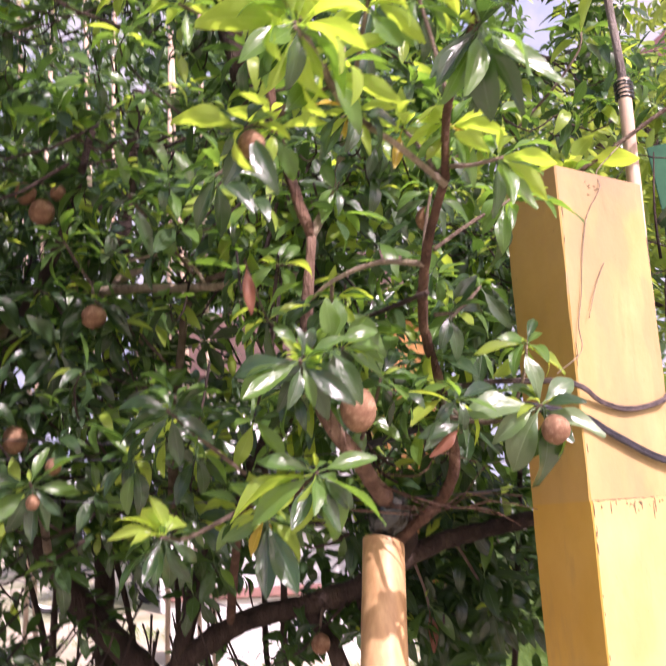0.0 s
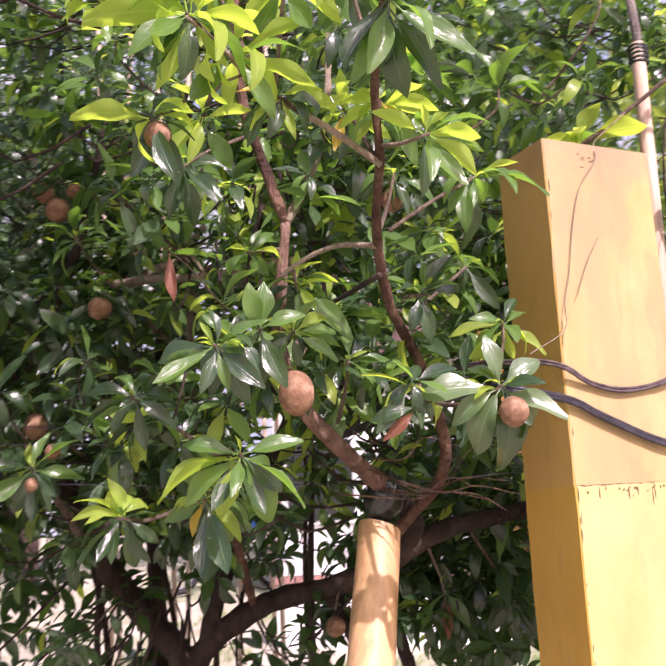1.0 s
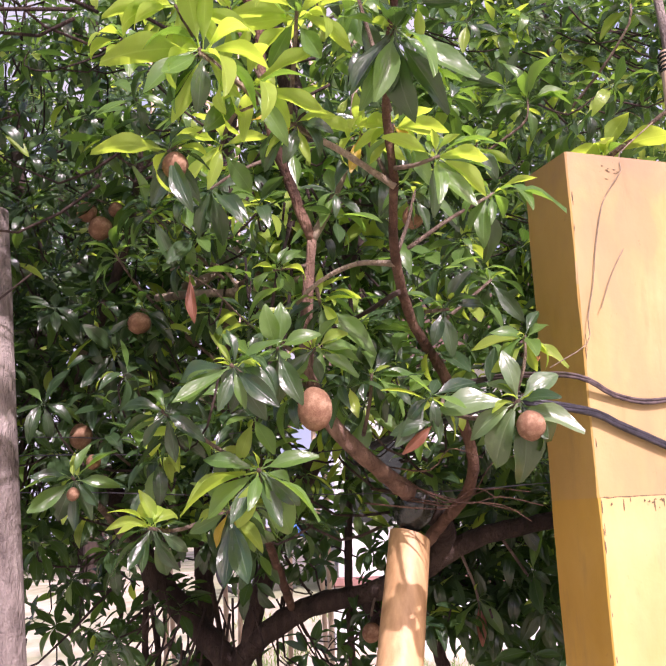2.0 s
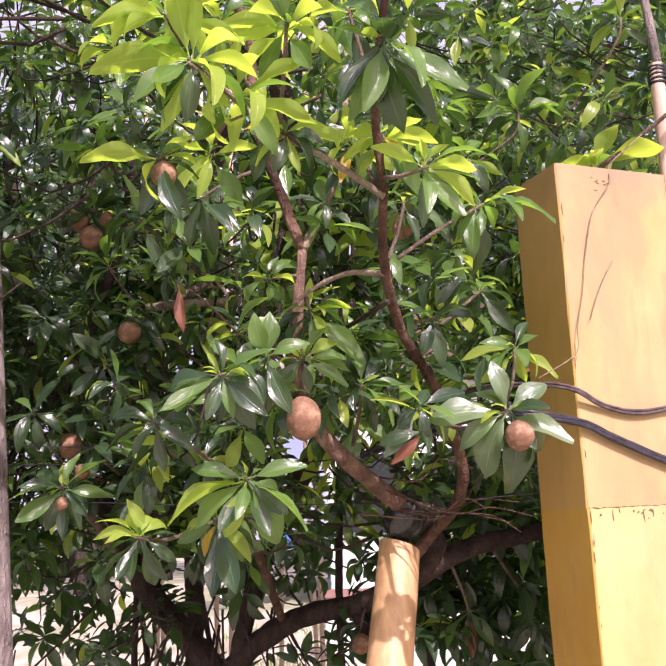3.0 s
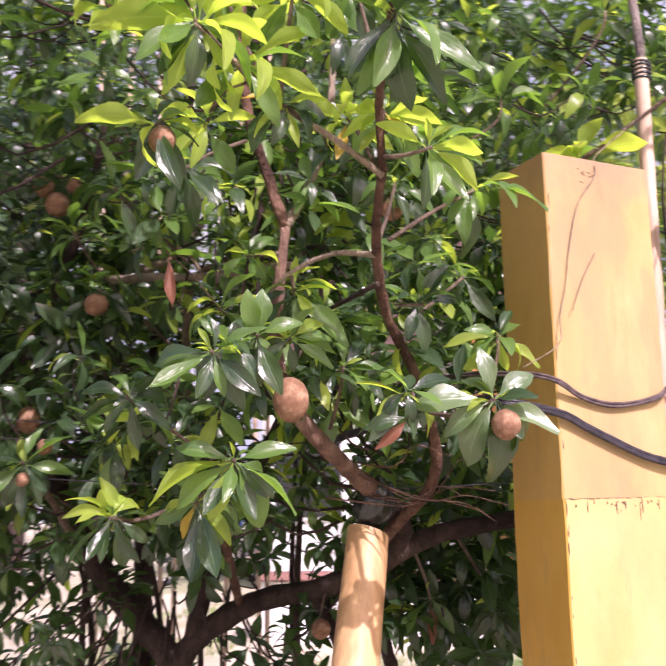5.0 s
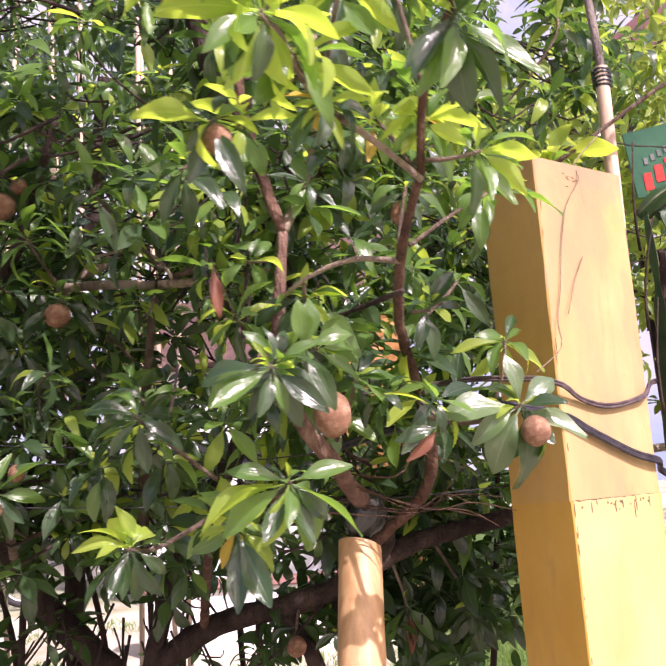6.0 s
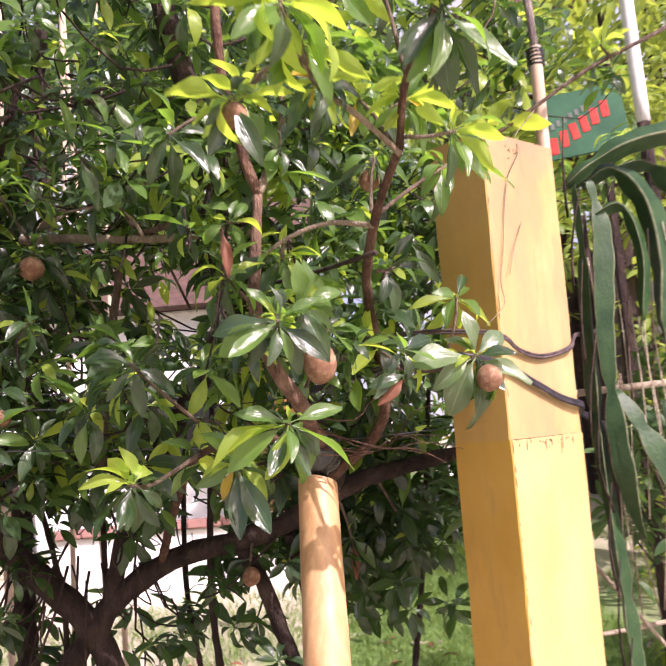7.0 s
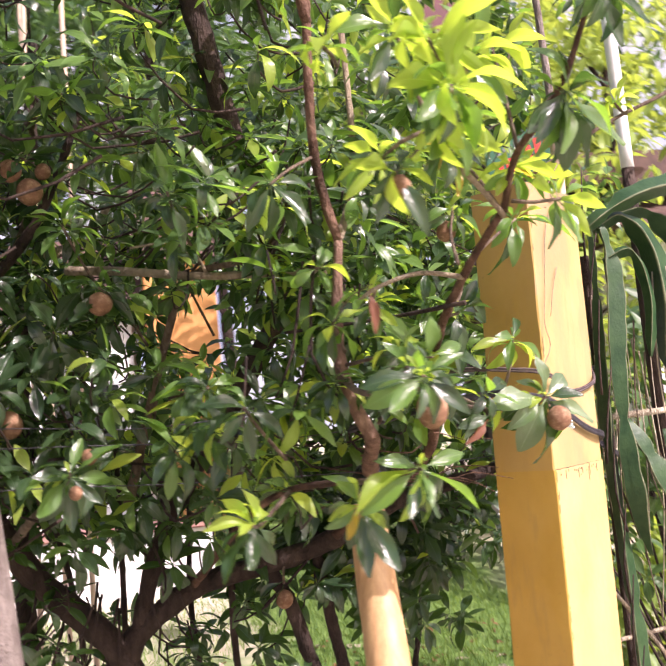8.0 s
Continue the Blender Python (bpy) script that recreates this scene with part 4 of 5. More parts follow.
old = rosette((-0.86, 2.3, 1.80), [(-0.9, 2.6, 1.7), (-0.88, 2.4, 1.77)], [("g", 200, 0.13, 0), ("g", 330, 0.12, 0), ("g", 80, 0.11, 0), ("g", 20, 0.12, 0), ("m", 140, 0.11, 0)])
fruit((-0.84, 2.27, 1.80), 0.062, old, 1.15, (0, 0, 0), 0.004)
rosette((0.132, 2.70, 1.262), [(0.10, 2.66, 1.40), (0.125, 2.69, 1.31)], [("r", 268, 0.125, 10), ("g", 285, 0.15, 0), ("g", 245, 0.13, 5), ("g", 310, 0.14, 0), ("g", 215, 0.12, 5), ("m", 350, 0.11, 0)], 0.004)
rosette((0.30, 2.72, 1.25), [(0.22, 2.64, 1.43), (0.27, 2.69, 1.33)], [("g", 275, 0.15, 0), ("g", 300, 0.15, 5), ("g", 335, 0.13, 0), ("g", 240, 0.14, 5), ("g", 205, 0.12, 0)], 0.004)
hanging = rosette((-0.162, 2.655, 1.235), [(-0.15, 2.70, 1.30), (-0.158, 2.67, 1.27)], [("g", 200, 0.10, 0), ("g", 320, 0.11, 5), ("g", 250, 0.09, 10)])
fruit((-0.162, 2.655, 1.225), 0.052, hanging, 1.08, (0, 4, 0), 0.006)
limb("branch", [(-0.05, 2.10, 2.06), (-0.13, 2.15, 2.075), (-0.211, 2.193, 2.083), (-0.36, 2.26, 2.10), (-0.532, 2.355, 2.14), (-0.70, 2.45, 2.17)], 0.0085, 0.013, PALE_LIT_TWIG, "pale grey-brown level branch", 9)
limb("branch", [(-0.33, 2.25, 2.095), (-0.36, 2.22, 2.15), (-0.42, 2.21, 2.18), (-0.52, 2.22, 2.175)], 0.005, 0.003, PALE_LIT_TWIG, "", 8)
# painted pale to read as sunlit
limb("limb", [(-1.30, 2.80, 2.04), (-1.10, 2.78, 2.18), (-0.92, 2.75, 2.25), (-0.753, 2.75, 2.285), (-0.66, 2.78, 2.34), (-0.60, 2.85, 2.45)], 0.028, 0.012, PALE_LIT_TWIG, "thick bare branch, sunlight put into its pale bark colour", 10)
limb("branch", [(-0.91, 2.75, 2.255), (-0.865, 2.75, 2.32), (-0.835, 2.76, 2.43), (-0.85, 2.79, 2.65)], 0.016, 0.009, PALE_LIT_TWIG, "", 9)
rosette((-0.36, 2.05, 1.80), [(-0.45, 2.4, 1.8), (-0.4, 2.2, 1.8)], [("m", 175, 0.13, 0), ("m", 195, 0.13, 5), ("m", 160, 0.12, 5), ("g", 215, 0.13, 0), ("g", 140, 0.10, 0), ("m", 10, 0.12, 0), ("g", 330, 0.12, 0)])
rosette((-0.474, 2.309, 1.86), [(-0.5, 2.6, 1.75), (-0.48, 2.4, 1.82)], [("m", 60, 0.10, 10), ("m", 90, 0.10, 0), ("m", 120, 0.10, 10), ("m", 30, 0.11, 0), ("m", 150, 0.11, 0), ("g", 190, 0.11, 0), ("g", 350, 0.11, 0), ("g", 280, 0.11, 0)])
rosette((-0.423, 2.85, 2.36), [(-0.3, 2.8, 2.0), (-0.4, 2.83, 2.25)], [("m", a, 0.13, 5) for a in (20, 55, 90, 125, 160, 200, 240, 300, 340)])
rosette((0.925, 2.37, 2.565), [(0.97, 2.39, 2.535), (0.945, 2.38, 2.545)], [("y", 150, 0.085, 0), ("y", 115, 0.095, 5), ("y", 80, 0.10, 0), ("y", 50, 0.10, 0), ("m", 20, 0.085, 0), ("y", 180, 0.07, 0)])
limb("branch", [(0.60, 2.42, 2.335), (0.65, 2.41, 2.365), (0.74, 2.40, 2.418), (0.90, 2.38, 2.508), (1.12, 2.38, 2.605), (1.35, 2.5, 2.75), (1.7, 2.8, 2.9)], 0.005, 0.007, TWIG, "", 8)

rosette((0.42, 2.50, 2.58), [(0.20, 2.5, 2.40), (0.33, 2.5, 2.47), (0.41, 2.5, 2.52)], [("m", 105, 0.14, 0), ("m", 75, 0.15, 0), ("m", 45, 0.14, 0), ("m", 20, 0.14, 0), ("m", 160, 0.13, 0), ("g", 135, 0.13, 0), ("g", 350, 0.13, 5), ("g", 190, 0.12, 5)])
rosette((0.71, 2.60, 2.84), [(0.5, 2.7, 2.6), (0.62, 2.65, 2.7), (0.70, 2.61, 2.79)], [("m", 120, 0.14, 0), ("y", 90, 0.14, 0), ("m", 60, 0.14, 0), ("m", 150, 0.14, 0), ("m", 30, 0.12, 0), ("g", 190, 0.12, 0), ("g", 350, 0.12, 0)])
rosette((0.30, 2.35, 2.42), [(0.15, 2.45, 2.3), (0.24, 2.4, 2.36)], [("m", 20, 0.12, 0), ("m", 60, 0.12, 0), ("m", 100, 0.12, 0), ("y", 340, 0.11, 5), ("m", 150, 0.12, 0), ("g", 300, 0.12, 5), ("g", 200, 0.12, 0)])
rosette((0.26, 2.05, 1.93), [(0.22, 2.0, 1.92)], [("g", 20, 0.12, 0), ("g", 60, 0.11, 0), ("g", 320, 0.12, 5), ("g", 280, 0.11, 0), ("m", 150, 0.10, 0)])
rosette((0.33, 2.20, 2.02), [(0.24, 2.1, 1.92), (0.30, 2.15, 1.98)], [("g", 10, 0.11, 0), ("m", 70, 0.11, 0), ("g", 110, 0.11, 0), ("g", 300, 0.13, 5), ("g", 250, 0.12, 0)])
rosette((-0.30, 1.80, 1.74), [(-0.2, 2.0, 1.62), (-0.27, 1.87, 1.70)], [("g", 10, 0.12, 0), ("g", 50, 0.11, 0), ("m", 95, 0.10, 0), ("g", 140, 0.12, 0), ("g", 185, 0.12, 5), ("g", 330, 0.12, 5), ("g", 280, 0.11, 5)])
rosette((-0.20, 1.85, 2.22), [(-0.09, 1.93, 2.3), (-0.15, 1.88, 2.26)], [("g", 200, 0.13, 0), ("g", 240, 0.13, 5), ("g", 285, 0.14, 5), ("m", 160, 0.12, 0), ("g", 320, 0.12, 0), ("m", 100, 0.11, 0)])
rosette((-0.42, 1.95, 2.24), [(-0.35, 2.2, 2.12), (-0.40, 2.05, 2.2)], [("g", 200, 0.13, 0), ("g", 150, 0.13, 5), ("g", 285, 0.14, 5), ("m", 100, 0.12, 0), ("g", 320, 0.12, 0), ("g", 20, 0.12, 0), ("g", 60, 0.12, 0)])

rosette((0.16, 1.50, 2.36), [(0.11, 1.57, 2.21), (0.14, 1.53, 2.30)], [("y", 20, 0.14, 0), ("y", 60, 0.13, 0), ("y", 340, 0.14, 5), ("m", 110, 0.13, 0), ("y", 160, 0.14, 5), ("y", 200, 0.13, 5), ("m", 300, 0.12, 5), ("m", 240, 0.12, 0)])
rosette((0.24, 1.60, 2.42), [(0.28, 1.62, 2.20), (0.26, 1.61, 2.32)], [("y", 10, 0.14, 0), ("y", 50, 0.13, 0), ("m", 340, 0.14, 5), ("m", 110, 0.13, 0), ("y", 160, 0.14, 5), ("m", 200, 0.13, 5), ("g", 290, 0.12, 5), ("m", 240, 0.12, 0)])
rosette((0.02, 1.52, 2.42), [(0.09, 1.56, 2.22), (0.05, 1.54, 2.32)], [("y", 10, 0.13, 0), ("m", 60, 0.13, 0), ("y", 330, 0.13, 5), ("y", 110, 0.13, 0), ("m", 165, 0.14, 5), ("y", 200, 0.13, 5), ("m", 290, 0.12, 5), ("g", 240, 0.12, 0)])
rosette((0.36, 1.62, 2.10), [(0.27, 1.66, 2.11), (0.31, 1.64, 2.10)], [("y", 10, 0.12, 0), ("m", 40, 0.12, 0), ("y", 330, 0.12, 5), ("m", 80, 0.11, 0), ("m", 300, 0.12, 5), ("g", 270, 0.11, 5)])
rosette((0.10, 1.98, 1.80), [(0.04, 2.08, 1.68), (0.08, 2.02, 1.75)], [("m", 10, 0.11, 0), ("g", 50, 0.11, 0), ("m", 330, 0.12, 5), ("m", 90, 0.11, 0), ("g", 290, 0.12, 5), ("g", 150, 0.11, 5)])
rosette((-0.10, 1.80, 1.90), [(-0.05, 1.95, 1.85), (-0.08, 1.87, 1.88)], [("y", 30, 0.10, 0), ("m", 70, 0.11, 0), ("m", 330, 0.12, 5), ("y", 120, 0.10, 0), ("m", 170, 0.12, 5), ("g", 210, 0.12, 5), ("g", 280, 0.10, 5)])

rosette((-0.03, 1.57, 2.17), [(0.05, 1.5, 2.21), (0.01, 1.53, 2.20)], [("y", 190, 0.11, 0), ("y", 220, 0.12, 0), ("y", 260, 0.10, 5), ("m", 300, 0.11, 0), ("y", 20, 0.10, 5), ("y", 140, 0.10, 5)])
rosette((0.19, 1.72, 2.22), [(0.25, 1.68, 2.10), (0.22, 1.70, 2.17)], [("y", 190, 0.10, 0), ("y", 150, 0.11, 0), ("y", 110, 0.10, 5), ("m", 70, 0.11, 0), ("y", 30, 0.11, 5), ("y", 330, 0.10, 5), ("o", 250, 0.09, 0)])
rosette((-0.68, 2.2, 2.24), [(-0.55, 2.4, 2.0), (-0.64, 2.26, 2.15)], [("m", a, 0.12, 5) for a in (10, 50, 90, 130, 170, 210, 330)])

# dry leaves still hanging in the tree
rosette((-0.075, 1.515, 1.935), [(-0.10, 1.80, 1.90), (-0.09, 1.65, 1.93)], [("r", 270, 0.095, 10)], 0.0016)
rosette((0.255, 1.88, 1.675), [(0.22, 2.1, 1.75), (0.25, 1.95, 1.70)], [("r", 226, 0.095, 10), ("g", 180, 0.10, 0), ("g", 20, 0.10, -10)])

# ---- the rest of the crown ----
crown = np.random.default_rng(11)


def crown_points(n, lo, hi, keep):
    pts = crown.uniform(lo, hi, (n * 4, 3))
    pts = pts[[bool(keep(*p)) for p in pts]]
    return pts[:n]


def in_gap(x, y, z):
    """An opening right through the crown, with the outbuilding beyond it."""
    along = (y - 2.2) / 1.2
    return math.hypot(x + 0.30 + 0.05 * along, z - 1.94 - 0.17 * along) < 0.14


def in_crown(x, y, z):
    hang = noise.noise((x * 2.6, y * 2.0, 0.7))
    floor_z = 1.25 + 0.24 * hang + 0.12 * max(0, y - 2.6)
    if z < floor_z or (x > 0.30 and y < 2.62 and z < 2.45) or (x > 0.62 and z < 2.35):
        return False
    if z < 1.42 and (y < 2.78 or noise.noise((x * 5.0, y * 5.0, z * 5.0)) < 0.0):
        return False
    if (-0.13 < x < 0.38 and y < 2.55 and z < 1.68) or (x > 0.30 and y < 2.5 and z < 3.1) or (x < -0.3 and z < 1.40):
        return False
    if x > 0.70 + 0.5 * (z - 2.4) and y < 2.9:
        return False
    front = 2.0 + 0.22 * noise.noise((x * 2.0, z * 2.0, 3.0)) - 0.45 * min(1.0, max(0.0, -0.62 - x))
    if y < front or (-0.98 < x < -0.55 and y < 2.1):
        return False
    thin = 0.26 * max(0.0, z - 2.3) + 0.22 * max(0.0, -0.40 - x) * max(0.0, z - 2.2) + 0.12 * max(0.0, x - 0.3)
    if in_gap(x, y, z):
        return False
    return noise.noise((x * 2.9, y * 2.9, z * 2.9)) > -0.13 + thin


centres = crown_points(2250, (-2.7, 1.5, 0.8), (1.35, 3.5, 3.9), in_crown)
low_right = crown.uniform((-0.08, 2.66, 1.20), (0.62, 3.30, 1.60), (112, 3))
low_left = crown.uniform((-1.8, 2.70, 0.85), (0.0, 3.4, 1.38), (58, 3))
far_left = crown.uniform((-1.95, 2.3, 1.45), (-0.98, 3.3, 3.0), (150, 3))
high_left = crown.uniform((-2.3, 2.2, 2.3), (-0.85, 3.5, 3.7), (230, 3))
beside = crown.uniform((0.22, 2.68, 1.55), (0.72, 3.25, 2.45), (70, 3))
dark_left = crown.uniform((-1.05, 2.45, 0.80), (-0.42, 3.2, 1.36), (32, 3))
left_middle = crown_points(50, (-1.15, 2.5, 1.5), (-0.45, 3.2, 2.1), lambda x, y, z: not in_gap(x, y, z))
inside = crown_points(60, (-0.40, 2.12, 1.70), (0.32, 2.45, 2.60), lambda x, y, z: not in_gap(x, y, z))
edge_left = crown.uniform((-2.0, 2.75, 0.60), (-1.0, 3.5, 1.32), (26, 3))
low_middle = crown.uniform((-0.55, 2.85, 0.95), (0.05, 3.25, 1.32), (8, 3))
front_left = crown.uniform((-1.5, 2.25, 0.85), (-0.52, 2.65, 1.28), (5, 3))
# unseen whorls above the view, added to shade the crown's left side
over = crown_points(150, (-1.7, 0.75, 2.80), (0.0, 2.2, 3.5), lambda x, y, z: noise.noise((x * 3.5, y * 3.5, z * 2.5)) > -0.12)
# more unseen whorls, added nearer to shade the lower left
shade_whorls = crown_points(80, (-0.85, 0.55, 2.66), (0.05, 1.30, 3.3), lambda x, y, z: noise.noise((x * 3.5, y * 3.5, z * 2.5 + 7)) > -0.15)
centres = np.concatenate([centres, low_right, low_left, low_middle, front_left, dark_left, left_middle, edge_left, inside, over, shade_whorls, beside, far_left, high_left])
axes = np.stack([crown.normal(0.05, 0.45, len(centres)), crown.normal(-0.55, 0.45, len(centres)), crown.uniform(0.2, 1.0, len(centres))], axis=1)
P, D, F, L = whorls(centres, axes, crown, (7, 13), (0.070, 0.125))
mixed = (crown.random(len(P)) < 0.34).astype(int)
mixed[crown.random(len(P)) < 0.12] = 2
# low and left leaves mostly take the dark material, shade put into colour
mixed[(P[:, 2] < 1.5) & (crown.random(len(P)) < 0.85)] = 0
mixed[(P[:, 0] < -0.75) & (crown.random(len(P)) < 0.6)] = 0
# bare hollow under the arching limb, where the yard shows between the twigs
hollow = np.hypot((P[:, 0] + 0.58) / 0.33, (P[:, 2] - 1.22) / 0.18)
rough = np.array([noise.noise((p[0] * 7.0, p[1] * 3.0, p[2] * 7.0)) for p in P])
stay = (hollow + 0.9 * rough > 0.85) | (P[:, 1] < 2.3)
P, D, F, L, mixed = P[stay], D[stay], F[stay], L[stay], mixed[stay]
# leaves hanging below the limb behind the prop and the pillar
fringe = np.random.default_rng(77)
hang = fringe.uniform((0.10, 2.72, 0.98), (0.50, 3.15, 1.30), (46, 3))
hang = hang[[noise.noise((p[0] * 6.0, 4.0, p[2] * 6.0)) > -0.05 and p[2] > 0.86 + 0.5 * max(0.0, 0.28 - p[0]) for p in hang]]
lean = np.stack([fringe.normal(0.05, 0.45, len(hang)), fringe.normal(-0.55, 0.45, len(hang)), fringe.uniform(-0.3, 0.7, len(hang))], axis=1)
more = whorls(hang, lean, fringe, (6, 11), (0.07, 0.115))
P, D, F, L = [np.concatenate(q) for q in zip((P, D, F, L), more)]
mixed = np.concatenate([mixed, np.zeros(len(more[0]), dtype=int)])
inner = scatter_leaves("crown", P, D, F, L, [LEAF, LEAF_MID, LEAF_YOUNG], mixed, PLAIN, TREE, "dense dark green leaves deep in the crown")
inner["kind"] = "stuff"
lines = []
hubs = [Vector(p) for p in ((-0.2, 2.6, 2.4), (-1.3, 2.8, 2.1), (-0.9, 3.2, 2.4), (-0.1, 2.1, 2.4), (0.1, 2.6, 1.5), (-0.6, 2.7, 1.6), (-1.5, 2.85, 2.8), (-0.3, 2.6, 3.1), (0.05, 2.15, 2.6), (-0.9, 3.3, 3.0))]
for i, c in enumerate(centres):
    if i % 5 in (1, 3) or (c[0] > 0.1 and i % 5 != 2):
        continue
    c = Vector(c)
    h = min(hubs, key=lambda q: (q - c).length)
    ax = Vector(axes[i]).normalized()
    share = (0.55, 0.28, 0.28, 0.40, 0.28)[i % 5]
    start = c.lerp(h, share) + Vector((crown.normal(0, .03), crown.normal(0, .03), -0.04))
    sag = Vector((crown.normal(0, .03), crown.normal(0, .03), -0.05)) * (start - c).length * 3
    lines.append(([start, c.lerp(start, 0.5) - ax * 0.04 + sag, c - ax * 0.05, c], 0.0045 if i % 5 == 0 else 0.0032, 0.0018))
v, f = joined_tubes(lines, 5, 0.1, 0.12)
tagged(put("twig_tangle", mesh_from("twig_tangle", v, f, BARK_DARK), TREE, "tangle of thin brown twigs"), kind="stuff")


# ---- farther trees, closing the view ----
def far_tree(base, height, spread, seed, leaves=2600, label="tall dark-leaved tree standing behind the garden", mat=FAR_LEAF, size=(0.12, 0.22), low=0.25):
    gen = np.random.default_rng(seed)
    r = random.Random(seed)
    base = Vector((base[0], base[1], ground_height(*base) - 0.05))
    t = thing("tree", base, label, "tree")
    top = base + Vector((r.uniform(-.4, .4), r.uniform(-.4, .4), height * 0.85))
    tube("trunk", [base, base.lerp(top, 0.35) + Vector((r.uniform(-.15, .15), 0, 0)), base.lerp(top, 0.7), top], 0.05 + 0.012 * height, 0.03, BARK_DARK, t, "", 10, 0.2, 0.2)
    hubs = []
    for i in range(7):
        a = base.lerp(top, 0.35 + 0.08 * i)
        ang = r.uniform(0, 6.28)
        b = a + Vector((math.cos(ang), math.sin(ang), 0.7)) * spread * r.uniform(0.5, 0.8)
        tube("limb", [a, a.lerp(b, 0.5) + Vector((0, 0, 0.1)), b], 0.035, 0.012, BARK_DARK, t, "", 7, 0.2, 0.2)
        hubs.append(b)
    pts = []
    while len(pts) < leaves // 8:
        h = r.choice(hubs + [top])
        q = h + Vector((r.gauss(0, 1), r.gauss(0, 1), r.gauss(0, 0.8))) * spread * 0.36
        if q.z > base.z + height * low:
            pts.append(tuple(q))
    pts = np.array(pts)
    ax = np.stack([gen.normal(0, .6, len(pts)), gen.normal(-.2, .6, len(pts)), gen.uniform(.2, 1, len(pts))], axis=1)
    P, D, F, L = whorls(pts, ax, gen, (6, 11), size)
    crown_ob = scatter_leaves("crown", P, D, F, L, [mat], np.zeros(len(P), dtype=int), PLAIN, t)
    return t


far_tree((-8.6, 15.8), 11.0, 3.6, 1, 3000, size=(0.24, 0.42))
far_tree((-3.2, 19.5), 12.5, 3.8, 2, 3400, size=(0.28, 0.46))
far_tree((0.9, 19.0), 11.5, 3.7, 3, 3400, size=(0.28, 0.46), low=0.30)
far_tree((-13.5, 19.5), 12.5, 4.2, 5, 3400, size=(0.3, 0.5))
far_tree((4.6, 22.0), 12.5, 4.0, 6, 3400, size=(0.3, 0.5))
far_tree((7.6, 16.5), 9.5, 3.2, 7, 3000, size=(0.24, 0.40))
far_tree((2.9, 7.6), 5.6, 1.7, 9, 4400, "tree with sunlit yellow-green leaves beyond the shed", BUSH_LEAF, (0.14, 0.24), 0.3)
far_tree((4.9, 9.6), 7.0, 2.0, 19, 3600, "tree with sunlit yellow-green leaves beyond the shed", BUSH_LEAF, (0.16, 0.26), 0.2)
far_tree((-8.0, 12.5), 12.0, 3.0, 8, 4200, size=(0.20, 0.34))
far_tree((-0.2, 14.6), 12.0, 3.2, 14, 5200, size=(0.24, 0.40), low=0.36)
far_tree((-4.4, 15.4), 12.5, 3.4, 15, 4600, size=(0.24, 0.40), low=0.30)


def cane(base, top, r):
    ob = round_post("cane", base, top, r, POLE, BAMBOO_IN, "tall pale cane standing behind the tree", "cane", 0.0, [(0.4 * k, 0.0016) for k in range(1, 14)], 9)
    return tagged(ob, group="canes behind the tree")


for x, y, dx in ((-1.62, 4.1, -0.2), (-1.42, 4.3, 0.1), (-1.30, 4.0, -0.1), (-1.12, 4.2, 0.15), (-0.98, 4.4, -0.1), (-1.85, 4.3, 0.2), (-0.86, 4.1, 0.05)):
    cane((x, y, ground_height(x, y) - 0.05), (x + dx, y + 0.1, 5.2), 0.012)


def bush(base, height, spread, seed, label, count=900, leaf=BUSH_LEAF, low=0.15):
    gen = np.random.default_rng(seed)
    base = Vector((base[0], base[1], ground_height(*base) - 0.03))
    b = thing("bush", base, label, "bush")
    stems = []
    pts = []
    for i in range(count // 8):
        ang, rad = gen.uniform(0, 6.28), spread * math.sqrt(gen.random())
        z = height * gen.uniform(low, 1.0) * (1 - 0.4 * (rad / spread) ** 2)
        pts.append((base.x + rad * math.cos(ang), base.y + rad * math.sin(ang), base.z + z))
        if i % 5 == 0:
            stems.append(([base, base.lerp(Vector(pts[-1]), 0.5) + Vector((0, 0, 0.1)), pts[-1]], 0.010, 0.004))
    pts = np.array(pts)
    ax = np.stack([gen.normal(0, .6, len(pts)), gen.normal(-.2, .6, len(pts)), gen.uniform(.3, 1, len(pts))], axis=1)
    P, D, F, L = whorls(pts, ax, gen, (6, 11), (0.09, 0.17))
    scatter_leaves("foliage", P, D, F, L, [leaf], np.zeros(len(P), dtype=int), PLAIN, b)
    v, f = joined_tubes(stems, 5, 0.1, 0.1)
    tagged(put("stem_tangle", mesh_from("stem_tangle", v, f, BARK_DARK), b), kind="stuff")
    return b


bush((3.1, 6.4), 2.5, 0.9, 21, "sunlit yellow-green shrub by the yard", 1500)
bush((1.85, 3.9), 2.2, 0.55, 25, "dark green shrub behind the cactus", 1100, FAR_LEAF, 0.62)
bush((-0.1, 9.4), 1.9, 0.7, 27, "dark green shrub before the orange outbuilding", 900, FAR_LEAF)
bush((2.35, 5.0), 1.0, 0.5, 22, "low yellow-green shrub in the sun")


